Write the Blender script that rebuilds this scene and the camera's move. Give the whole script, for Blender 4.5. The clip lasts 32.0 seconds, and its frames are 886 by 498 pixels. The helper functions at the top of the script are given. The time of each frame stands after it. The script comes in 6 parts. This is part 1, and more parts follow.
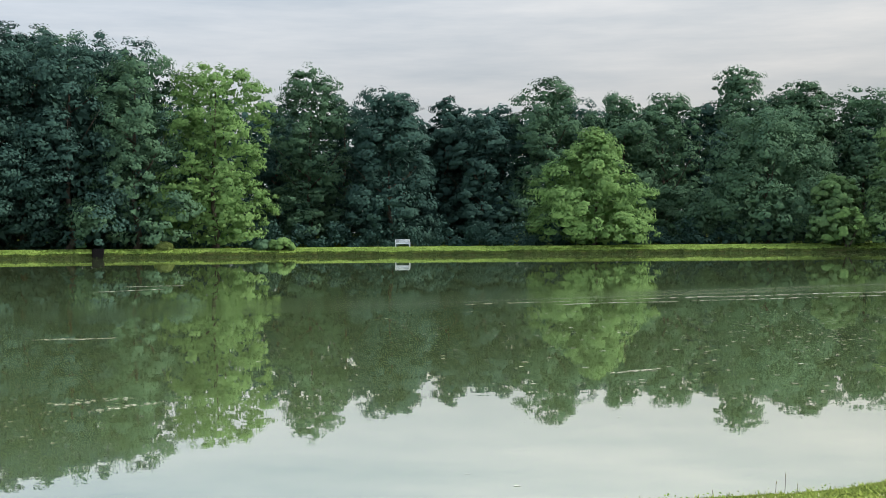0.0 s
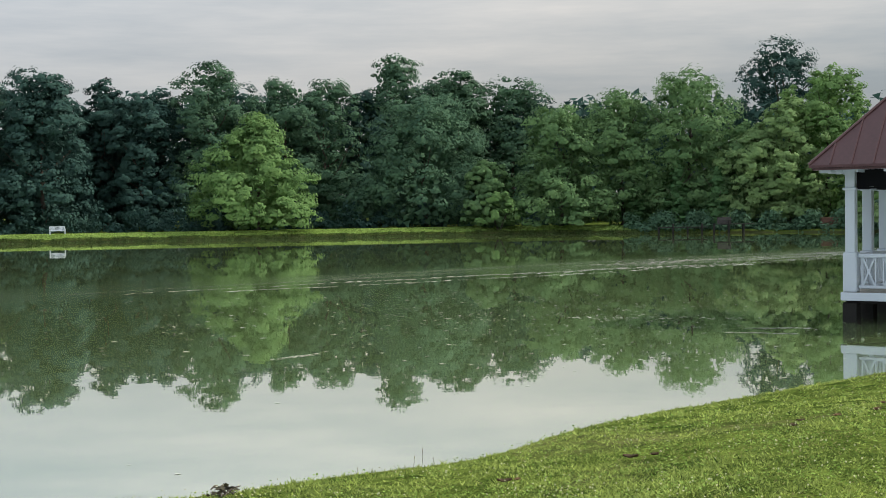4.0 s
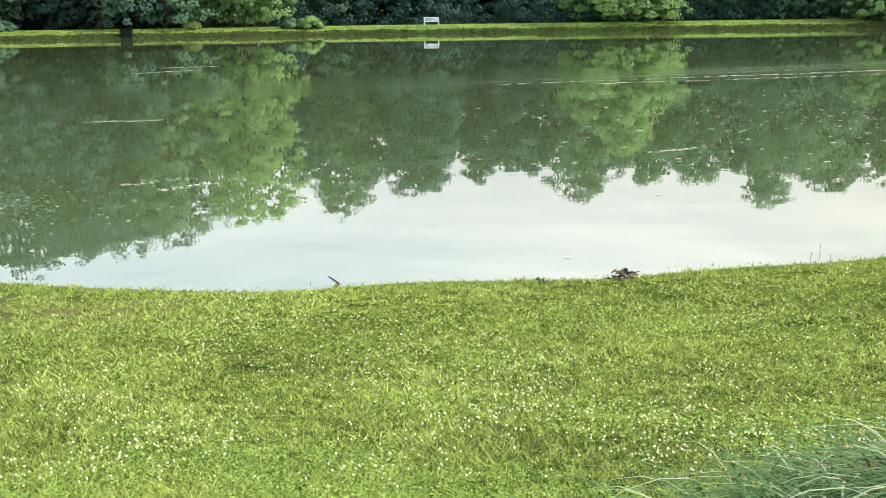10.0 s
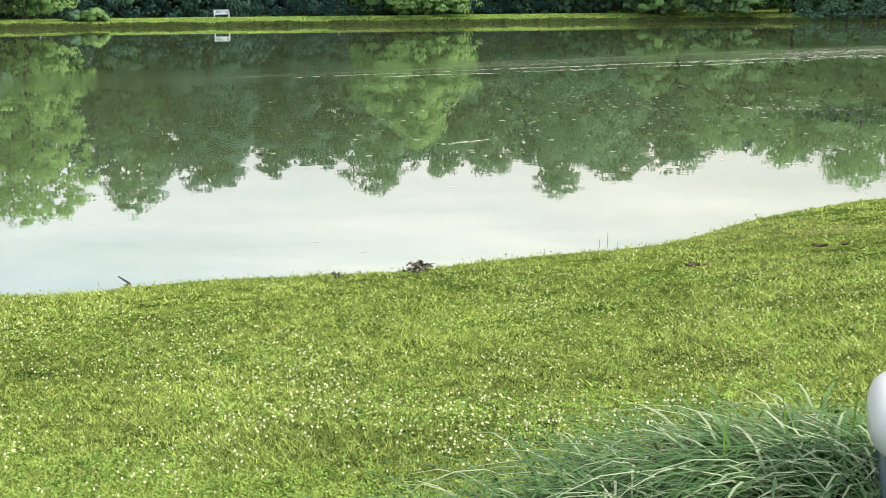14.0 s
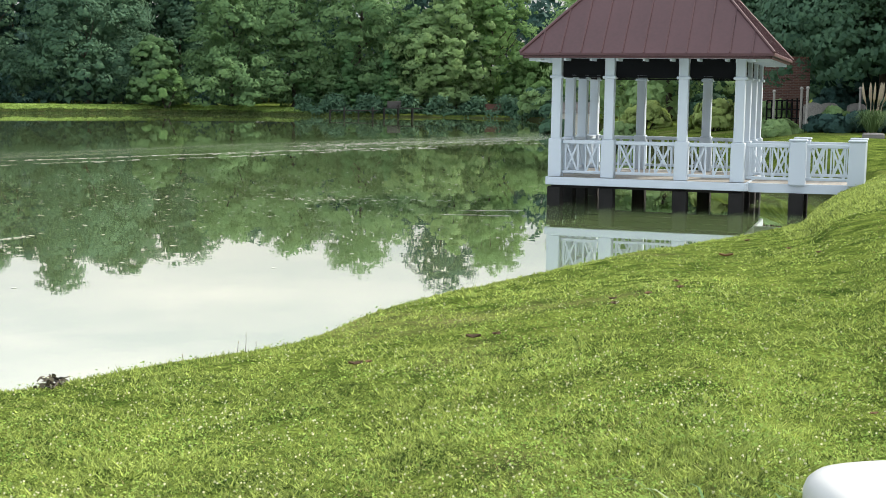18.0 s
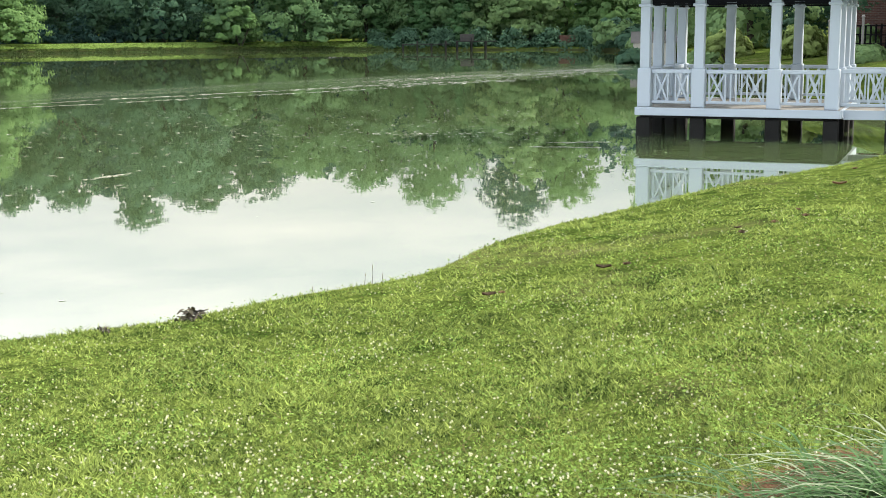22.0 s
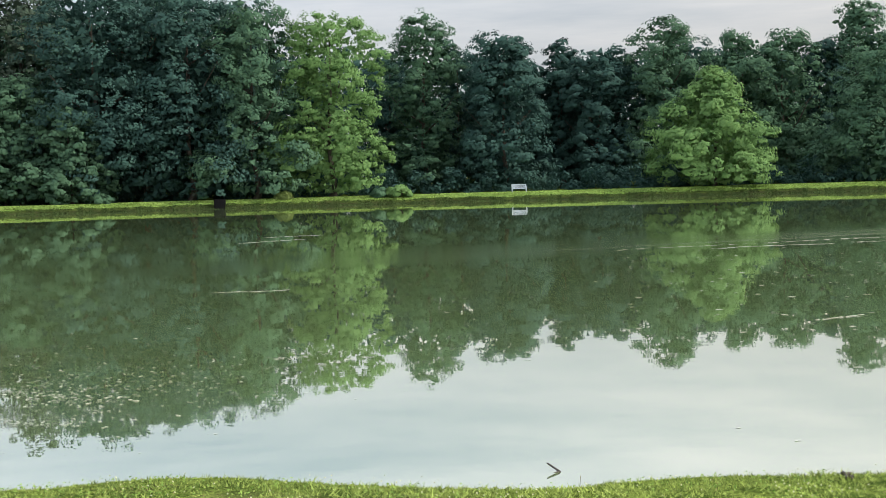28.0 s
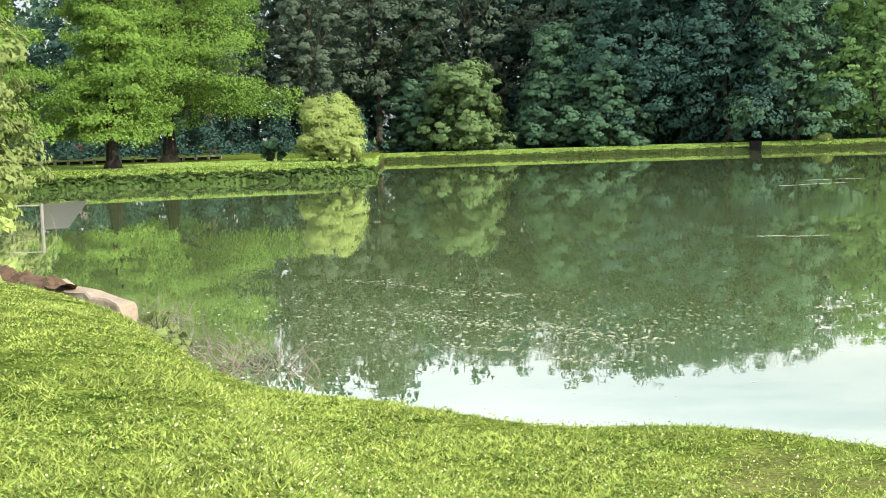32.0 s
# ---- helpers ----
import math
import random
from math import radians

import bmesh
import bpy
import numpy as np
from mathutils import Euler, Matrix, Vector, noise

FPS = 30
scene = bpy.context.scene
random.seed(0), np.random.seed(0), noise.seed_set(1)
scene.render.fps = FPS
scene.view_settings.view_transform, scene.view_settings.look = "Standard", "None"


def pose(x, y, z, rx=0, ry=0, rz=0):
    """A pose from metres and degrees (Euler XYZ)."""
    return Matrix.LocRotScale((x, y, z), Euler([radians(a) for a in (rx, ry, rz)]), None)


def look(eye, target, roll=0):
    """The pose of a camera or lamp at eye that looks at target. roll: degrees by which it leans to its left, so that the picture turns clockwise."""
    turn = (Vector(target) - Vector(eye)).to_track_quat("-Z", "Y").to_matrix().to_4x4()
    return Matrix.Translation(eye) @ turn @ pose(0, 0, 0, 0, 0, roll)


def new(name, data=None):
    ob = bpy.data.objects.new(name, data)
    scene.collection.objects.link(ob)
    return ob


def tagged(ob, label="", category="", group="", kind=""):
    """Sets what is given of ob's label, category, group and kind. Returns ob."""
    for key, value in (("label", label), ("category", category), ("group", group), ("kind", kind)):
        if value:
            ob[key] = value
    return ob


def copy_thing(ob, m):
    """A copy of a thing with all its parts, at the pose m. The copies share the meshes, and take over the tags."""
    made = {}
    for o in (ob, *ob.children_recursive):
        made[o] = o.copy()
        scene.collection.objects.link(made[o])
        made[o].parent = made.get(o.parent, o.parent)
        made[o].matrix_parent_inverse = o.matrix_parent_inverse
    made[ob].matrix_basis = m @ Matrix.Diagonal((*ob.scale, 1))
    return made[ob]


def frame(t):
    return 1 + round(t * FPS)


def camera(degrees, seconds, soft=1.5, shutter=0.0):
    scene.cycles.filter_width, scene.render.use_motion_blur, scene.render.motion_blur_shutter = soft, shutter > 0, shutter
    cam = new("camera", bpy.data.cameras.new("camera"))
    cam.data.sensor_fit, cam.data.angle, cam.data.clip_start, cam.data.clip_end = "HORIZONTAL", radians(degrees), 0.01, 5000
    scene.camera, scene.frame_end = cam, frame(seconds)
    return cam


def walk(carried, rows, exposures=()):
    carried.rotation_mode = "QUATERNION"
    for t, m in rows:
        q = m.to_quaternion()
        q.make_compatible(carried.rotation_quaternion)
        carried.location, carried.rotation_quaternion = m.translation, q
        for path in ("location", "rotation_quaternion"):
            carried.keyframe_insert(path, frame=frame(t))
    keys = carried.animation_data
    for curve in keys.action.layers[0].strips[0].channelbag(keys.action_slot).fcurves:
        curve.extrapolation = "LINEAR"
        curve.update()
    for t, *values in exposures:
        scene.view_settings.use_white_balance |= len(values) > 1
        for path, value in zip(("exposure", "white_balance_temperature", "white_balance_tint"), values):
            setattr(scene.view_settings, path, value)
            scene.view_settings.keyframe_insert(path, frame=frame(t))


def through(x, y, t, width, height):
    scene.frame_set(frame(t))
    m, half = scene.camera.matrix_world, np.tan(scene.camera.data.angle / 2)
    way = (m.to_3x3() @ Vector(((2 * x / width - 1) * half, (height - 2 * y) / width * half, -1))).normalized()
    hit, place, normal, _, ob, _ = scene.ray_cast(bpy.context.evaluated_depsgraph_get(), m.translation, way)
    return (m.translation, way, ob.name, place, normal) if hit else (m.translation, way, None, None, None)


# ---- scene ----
cam = camera(37.6, 32.0, soft=0.8)
PATH = [
    (0, (-0.838, -0.316, 2.588), (0.287, 9.620, 2.459), -0.38),
    (0.5, (-0.488, -0.430, 2.653), (1.099, 9.443, 2.561), -0.23),
    (1, (-0.205, -0.516, 2.684), (1.808, 9.279, 2.609), -0.05),
    (1.5, (0.008, -0.588, 2.694), (2.437, 9.112, 2.625), -0.11),
    (2, (0.141, -0.669, 2.704), (2.942, 8.931, 2.619), -0.40),
    (2.5, (0.129, -0.762, 2.719), (3.227, 8.745, 2.602), -0.70),
    (4.5, (-1.124, -1.027, 2.715), (2.523, 8.278, 2.361), -0.69),
    (5, (-1.145, -1.030, 2.716), (2.280, 8.354, 2.248), -0.64),
    (5.5, (-1.113, -0.962, 2.703), (1.912, 8.549, 2.074), -0.78),
    (6, (-1.061, -0.807, 2.667), (1.470, 8.833, 1.854), -0.85),
    (6.5, (-1.101, -0.835, 2.665), (0.932, 8.903, 1.651), -0.69),
    (7, (-1.197, -1.005, 2.701), (0.392, 8.791, 1.474), -0.59),
    (7.5, (-1.237, -1.065, 2.713), (0.015, 8.752, 1.275), -0.51),
    (8, (-1.245, -1.084, 2.711), (-0.238, 8.734, 1.101), -0.30),
    (8.5, (-1.252, -1.126, 2.718), (-0.402, 8.686, 0.981), -0.28),
    (9, (-1.241, -1.255, 2.751), (-0.449, 8.550, 0.951), -0.28),
    (9.5, (-1.239, -1.255, 2.753), (-0.424, 8.544, 0.935), -0.43),
    (10, (-1.244, -1.138, 2.719), (-0.355, 8.656, 0.903), -0.74),
    (10.5, (-1.227, -1.093, 2.709), (-0.235, 8.692, 0.902), -0.84),
    (11, (-1.217, -1.082, 2.710), (-0.127, 8.694, 0.906), -0.87),
    (11.5, (-1.215, -1.082, 2.708), (-0.027, 8.683, 0.909), -0.99),
    (12, (-1.222, -1.074, 2.699), (0.102, 8.672, 0.898), -0.97),
    (12.5, (-1.209, -1.086, 2.709), (0.310, 8.631, 0.897), -1.08),
    (13, (-1.207, -1.106, 2.711), (0.599, 8.558, 0.884), -0.92),
    (13.5, (-1.211, -1.110, 2.728), (0.927, 8.479, 0.865), -0.84),
    (15.5, (-1.286, -0.815, 2.648), (1.882, 8.502, 0.871), 1.45),
    (16, (-1.417, -0.678, 2.671), (2.131, 8.532, 1.066), 1.45),
    (16.5, (-1.605, -0.553, 2.676), (2.481, 8.462, 1.251), 1.04),
    (17, (-1.749, -0.440, 2.681), (2.986, 8.273, 1.389), 0.71),
    (17.5, (-1.859, -0.319, 2.684), (3.494, 8.040, 1.468), 0.69),
    (18, (-1.984, -0.176, 2.691), (3.872, 7.843, 1.508), 0.78),
    (18.5, (-2.145, -0.047, 2.696), (4.041, 7.723, 1.526), 0.97),
    (19, (-2.219, 0.011, 2.693), (4.133, 7.642, 1.503), 1.01),
    (19.5, (-2.233, 0.025, 2.691), (4.085, 7.680, 1.472), 0.66),
    (20, (-2.265, 0.055, 2.696), (3.847, 7.867, 1.421), -0.00),
    (20.5, (-2.300, 0.072, 2.687), (3.526, 8.084, 1.323), -0.65),
    (21, (-2.317, 0.083, 2.679), (3.251, 8.257, 1.199), -1.00),
    (21.5, (-2.330, 0.078, 2.675), (3.093, 8.325, 1.072), -0.80),
    (22, (-2.332, 0.070, 2.665), (3.034, 8.339, 0.980), -0.30),
    (22.5, (-2.332, 0.087, 2.670), (2.946, 8.409, 0.969), 0.17),
    (23, (-2.347, 0.109, 2.673), (2.688, 8.591, 1.026), 0.36),
    (23.5, (-2.353, 0.132, 2.672), (2.272, 8.864, 1.132), 0.27),
    (24, (-2.360, 0.156, 2.682), (1.694, 9.186, 1.261), 0.08),
    (24.5, (-2.372, 0.143, 2.681), (1.069, 9.445, 1.402), -0.22),
    (25, (-2.403, 0.156, 2.689), (0.438, 9.677, 1.563), -0.61),
    (25.5, (-2.429, 0.170, 2.698), (-0.110, 9.853, 1.764), -1.06),
    (27.5, (-2.513, 0.024, 2.714), (-1.731, 9.981, 2.216), -1.58),
    (28, (-2.532, 0.004, 2.713), (-2.198, 9.983, 2.169), -1.57),
    (28.5, (-2.549, 0.003, 2.708), (-2.778, 9.982, 2.095), -1.69),
    (29, (-2.575, 0.025, 2.698), (-3.414, 9.967, 2.026), -1.68),
    (29.5, (-2.577, 0.071, 2.678), (-4.050, 9.936, 1.966), -1.91),
    (30, (-2.582, 0.131, 2.673), (-4.650, 9.886, 1.924), -2.06),
    (30.5, (-2.598, 0.188, 2.676), (-5.186, 9.815, 1.886), -2.33),
    (31, (-2.617, 0.245, 2.683), (-5.630, 9.744, 1.848), -2.40),
    (31.5, (-2.642, 0.302, 2.687), (-5.992, 9.683, 1.814), -2.26),
    (32, (-2.673, 0.351, 2.688), (-6.296, 9.631, 1.827), -1.97),
]
walk(cam, [(t, look(eye, target, roll)) for t, eye, target, roll in PATH],
     exposures=[(0, -0.17, 6350, 11), (1, -0.22, 6350, 11), (2.5, -0.28, 6400, 11), (4.5, -0.34, 6450, 11), (6, -0.18, 6450, 12), (8, 0.17, 6500, 12), (9, 0.28, 6500, 12),
                (13, 0.27, 6550, 12), (15.5, 0.24, 6550, 12), (17, 0.22, 6550, 12), (19, 0.32, 6500, 12), (23, 0.24, 6500, 12), (25, 0.08, 6500, 12), (27.5, -0.12, 6350, 12),
                (29, 0.1, 6350, 9), (31, 0.42, 6450, 6), (32, 0.46, 6750, 8)])

# ---- world, sun ----
SKY_LOW, SKY_HIGH = 6.3, 21.5
SUN_AZ, SUN_EL = 110.0, 37.0          # degrees clockwise from +y, degrees above the horizon
world = bpy.data.worlds.new("sky")
scene.world = world
world.use_nodes = True


def build_world():
    nt = world.node_tree
    nt.nodes.clear()
    N, K = nt.nodes.new, nt.links.new
    out, bg = N("ShaderNodeOutputWorld"), N("ShaderNodeBackground")
    sky = N("ShaderNodeTexSky")
    sky.sky_type, sky.sun_disc = "NISHITA", False
    sky.sun_elevation, sky.sun_rotation = radians(SUN_EL), radians(SUN_AZ)
    sky.air_density, sky.dust_density = 1.0, 2.5
    co, mp = N("ShaderNodeTexCoord"), N("ShaderNodeMapping")
    mp.inputs["Scale"].default_value = (1.0, 1.0, 8.0)
    n1 = N("ShaderNodeTexNoise")
    n1.inputs["Scale"].default_value, n1.inputs["Detail"].default_value = 2.2, 6.0
    n1.inputs["Roughness"].default_value = 0.6
    r1 = N("ShaderNodeValToRGB")
    r1.color_ramp.elements[0].position, r1.color_ramp.elements[1].position = 0.3, 0.72
    r1.color_ramp.elements[0].color = (0.46, 0.55, 0.64, 1)
    r1.color_ramp.elements[1].color = (0.93, 0.955, 0.975, 1)
    mul = N("ShaderNodeVectorMath")
    mul.operation = "SCALE"
    mix = N("ShaderNodeMix")
    mix.data_type = "RGBA"
    mix.inputs["Factor"].default_value = 0.82
    K(co.outputs["Generated"], mp.inputs["Vector"])
    K(mp.outputs["Vector"], n1.inputs["Vector"])
    K(n1.outputs["Fac"], r1.inputs["Fac"])
    # thin cloud glows warmer on the sun's side
    side, warm = N("ShaderNodeMapRange"), N("ShaderNodeMix")
    warm.data_type, warm.blend_type = "RGBA", "MULTIPLY"
    sx = N("ShaderNodeSeparateXYZ")
    K(co.outputs["Generated"], sx.inputs["Vector"])
    side.inputs["From Min"].default_value, side.inputs["From Max"].default_value = -0.25, 0.45
    K(sx.outputs["X"], side.inputs["Value"])
    K(side.outputs["Result"], warm.inputs["Factor"])
    warm.inputs[7].default_value = (1.08, 1.0, 0.90, 1)
    K(r1.outputs["Color"], warm.inputs[6])
    K(warm.outputs[2], mul.inputs[0])
    # an overcast sky brightens from the horizon to the zenith
    sp, up = N("ShaderNodeSeparateXYZ"), N("ShaderNodeMapRange")
    K(co.outputs["Generated"], sp.inputs["Vector"])
    up.inputs["From Max"].default_value = 0.40
    up.inputs["To Min"].default_value, up.inputs["To Max"].default_value = SKY_LOW, SKY_HIGH
    K(sp.outputs["Z"], up.inputs["Value"])
    K(up.outputs["Result"], mul.inputs["Scale"])
    K(sky.outputs["Color"], mix.inputs[6])
    K(mul.outputs["Vector"], mix.inputs[7])
    K(mix.outputs[2], bg.inputs["Color"])
    bg.inputs["Strength"].default_value = 0.095
    K(bg.outputs["Background"], out.inputs["Surface"])


build_world()
sun = new("sun", bpy.data.lights.new("sun", "SUN"))
sun.data.energy, sun.data.angle, sun.data.color = 5.0, radians(1.2), (1.0, 0.93, 0.80)
sun.matrix_world = look((math.sin(radians(SUN_AZ)) * math.cos(radians(SUN_EL)) * 100,
                         math.cos(radians(SUN_AZ)) * math.cos(radians(SUN_EL)) * 100, math.sin(radians(SUN_EL)) * 100), (0, 0, 0))

# ---- materials ----


def mat(name, base, rough=0.8, metal=0.0, vary=0.15, scale=3.0, fine=40.0, bump=0.2, bump_dist=0.01, spec=0.5, per_object=0.0, tint=None):
    """Painted or natural surface with stains at two scales and a fine relief."""
    m = bpy.data.materials.new(name)
    m.use_nodes = True
    nt = m.node_tree
    N, K = nt.nodes.new, nt.links.new
    b = nt.nodes["Principled BSDF"]
    b.inputs["Roughness"].default_value, b.inputs["Metallic"].default_value = rough, metal
    b.inputs["Specular IOR Level"].default_value = spec
    co = N("ShaderNodeTexCoord")
    n1, n2 = N("ShaderNodeTexNoise"), N("ShaderNodeTexNoise")
    n1.inputs["Scale"].default_value, n1.inputs["Detail"].default_value = scale, 5
    n2.inputs["Scale"].default_value, n2.inputs["Detail"].default_value = fine, 4
    K(co.outputs["Object"], n1.inputs["Vector"])
    K(co.outputs["Object"], n2.inputs["Vector"])
    mx = N("ShaderNodeMix")
    mx.data_type = "RGBA"
    dark = tint or tuple(c * 0.55 for c in base)
    mx.inputs[6].default_value = (*base, 1)
    mx.inputs[7].default_value = (*dark, 1)
    add = N("ShaderNodeMath")
    add.operation = "MULTIPLY"
    K(n1.outputs["Fac"], add.inputs[0])
    K(n2.outputs["Fac"], add.inputs[1])
    rg = N("ShaderNodeMapRange")
    rg.inputs["From Min"].default_value, rg.inputs["From Max"].default_value = 0.12, 0.42
    rg.inputs["To Max"].default_value = min(1.0, vary * 3)
    K(add.outputs["Value"], rg.inputs["Value"])
    K(rg.outputs["Result"], mx.inputs["Factor"])
    last = mx.outputs[2]
    if per_object:
        oi, hs = N("ShaderNodeObjectInfo"), N("ShaderNodeHueSaturation")
        mr = N("ShaderNodeMapRange")
        mr.inputs["To Min"].default_value, mr.inputs["To Max"].default_value = 1 - per_object, 1 + per_object
        K(oi.outputs["Random"], mr.inputs["Value"])
        K(mr.outputs["Result"], hs.inputs["Value"])
        K(last, hs.inputs["Color"])
        last = hs.outputs["Color"]
    K(last, b.inputs["Base Color"])
    bp = N("ShaderNodeBump")
    bp.inputs["Strength"].default_value, bp.inputs["Distance"].default_value = bump, bump_dist
    K(n2.outputs["Fac"], bp.inputs["Height"])
    K(bp.outputs["Normal"], b.inputs["Normal"])
    return m


def leaf_mat(name, dark, light, through=0.35, rough=0.75, patch=0.25, broad=0.5, clump=0.0):
    """Leaves: each leaf its own shade, broad patches of new growth, light coming through."""
    m = bpy.data.materials.new(name)
    m.use_nodes = True
    nt = m.node_tree
    nt.nodes.clear()
    N, K = nt.nodes.new, nt.links.new
    out, geo, co = N("ShaderNodeOutputMaterial"), N("ShaderNodeNewGeometry"), N("ShaderNodeTexCoord")
    n1 = N("ShaderNodeTexNoise")
    n1.inputs["Scale"].default_value, n1.inputs["Detail"].default_value = patch, 3
    K(co.outputs["Object"], n1.inputs["Vector"])
    mr = N("ShaderNodeMapRange")
    mr.inputs["From Min"].default_value, mr.inputs["From Max"].default_value = 0.3, 0.7
    last = n1.outputs["Fac"]
    # a sharper second noise paints shaded gaps and lit clumps
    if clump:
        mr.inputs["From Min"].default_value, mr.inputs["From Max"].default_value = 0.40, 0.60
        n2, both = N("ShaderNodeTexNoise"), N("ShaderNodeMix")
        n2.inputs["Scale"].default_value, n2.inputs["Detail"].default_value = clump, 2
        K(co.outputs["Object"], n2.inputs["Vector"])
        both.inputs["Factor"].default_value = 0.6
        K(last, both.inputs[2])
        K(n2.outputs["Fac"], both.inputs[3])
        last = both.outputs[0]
    K(last, mr.inputs["Value"])
    avg = N("ShaderNodeMix")
    avg.inputs["Factor"].default_value = broad
    K(geo.outputs["Random Per Island"], avg.inputs[2])
    K(mr.outputs["Result"], avg.inputs[3])
    mx = N("ShaderNodeMix")
    mx.data_type = "RGBA"
    mx.inputs[6].default_value, mx.inputs[7].default_value = (*dark, 1), (*light, 1)
    K(avg.outputs[0], mx.inputs["Factor"])
    b, tr, ms = N("ShaderNodeBsdfPrincipled"), N("ShaderNodeBsdfTranslucent"), N("ShaderNodeMixShader")
    b.inputs["Roughness"].default_value = rough
    b.inputs["Specular IOR Level"].default_value = 0.12
    K(mx.outputs[2], b.inputs["Base Color"])
    K(mx.outputs[2], tr.inputs["Color"])
    ms.inputs["Fac"].default_value = through
    K(b.outputs["BSDF"], ms.inputs[1])
    K(tr.outputs["BSDF"], ms.inputs[2])
    K(ms.outputs["Shader"], out.inputs["Surface"])
    return m


LEAF = {
    "willow": leaf_mat("leaf_willow", (0.15, 0.21, 0.07), (0.30, 0.37, 0.14), 0.32, patch=0.6),
    "young": leaf_mat("leaf_young", (0.085, 0.20, 0.085), (0.17, 0.32, 0.13), 0.4),
    # canopy shade and the blue of haze are put into this leaf colour
    "dark": leaf_mat("leaf_shade_haze", (0.021, 0.056, 0.053), (0.053, 0.112, 0.090), 0.2),
    # extra blue in the green stands in for haze over distance
    "oak": leaf_mat("leaf_oak_hazed", (0.043, 0.100, 0.068), (0.102, 0.190, 0.106), 0.26),
    "lime": leaf_mat("leaf_lime", (0.105, 0.21, 0.075), (0.215, 0.355, 0.125), 0.38),
    # paler leaves: haze over the far shore is painted into the colour
    "leafy": leaf_mat("leaf_leafy_hazed", (0.165, 0.28, 0.125), (0.30, 0.43, 0.175), 0.42),
    "sage": leaf_mat("leaf_sage", (0.085, 0.175, 0.080), (0.185, 0.305, 0.125), 0.36),
    "shrub": leaf_mat("leaf_shrub", (0.085, 0.15, 0.065), (0.175, 0.265, 0.11), 0.34),
    "pine": leaf_mat("leaf_pine", (0.042, 0.070, 0.054), (0.092, 0.128, 0.086), 0.18),
    "cypress": leaf_mat("leaf_cypress", (0.075, 0.150, 0.030), (0.190, 0.315, 0.062), 0.28),
    # darkened green: the undercut bank's shade is part of the colour
    "bank": leaf_mat("leaf_bank_shaded", (0.022, 0.046, 0.014), (0.085, 0.145, 0.035), 0.2),
    "bush": leaf_mat("leaf_bush", (0.22, 0.30, 0.09), (0.38, 0.47, 0.17), 0.34, patch=0.6),
}
BARK = mat("bark", (0.075, 0.062, 0.05), 0.95, vary=0.3, scale=2, fine=25, bump=0.8, bump_dist=0.05)
DARKBARK = mat("dark_bark", (0.036, 0.033, 0.029), 0.95, spec=0.15, vary=0.35, scale=3, fine=22, bump=0.9, bump_dist=0.05)
WHITE = mat("white_paint", (0.46, 0.53, 0.60), 0.45, vary=0.08, scale=1.2, fine=60, bump=0.08, tint=(0.50, 0.54, 0.57))
DECK = mat("deck_boards", (0.36, 0.34, 0.30), 0.7, vary=0.25, scale=2, fine=40, bump=0.3, per_object=0.12)
PILE = mat("pile_timber", (0.020, 0.020, 0.019), 0.85, spec=0.2, vary=0.3, scale=2, fine=30, bump=0.5)
ROOF = mat("roof_metal", (0.082, 0.036, 0.041), 0.5, metal=0.1, vary=0.15, scale=0.8, fine=12, bump=0.05)
SCREEN = mat("dark_lattice", (0.007, 0.008, 0.010), 0.8, vary=0.2, spec=0.1)
BLACK = mat("black_iron", (0.006, 0.006, 0.007), 0.9, vary=0.2, fine=80, spec=0.08)
BRICK = mat("red_brick", (0.20, 0.085, 0.065), 0.9, vary=0.3, scale=2, fine=30, bump=0.5, per_object=0.25)
STONE = mat("grey_stone", (0.30, 0.29, 0.27), 0.9, vary=0.35, scale=3, fine=25, bump=0.6, per_object=0.2)
ROCK = mat("sandy_concrete", (0.34, 0.275, 0.215), 0.9, vary=0.3, scale=2, fine=30, bump=0.5)
TWIG = mat("dry_twig", (0.13, 0.11, 0.085), 0.95, vary=0.3, fine=60)
BRUSH = mat("bleached_twig", (0.23, 0.21, 0.175), 0.9, vary=0.3, fine=60)
WETWOOD = mat("wet_wood", (0.05, 0.042, 0.035), 0.5, vary=0.3, fine=60)
DEADLEAF = mat("dead_leaf", (0.19, 0.115, 0.065), 0.8, vary=0.4, fine=50, per_object=0.4)
GLASS = mat("window_glass", (0.02, 0.025, 0.03), 0.05, vary=0.05, bump=0.0)
GREYROOF = mat("shingle_grey", (0.16, 0.15, 0.145), 0.9, vary=0.3, scale=1, fine=12, bump=0.4)
RESIN = mat("white_resin", (0.47, 0.49, 0.49), 0.38, vary=0.06, scale=2, fine=90, bump=0.04, tint=(0.5, 0.5, 0.47))


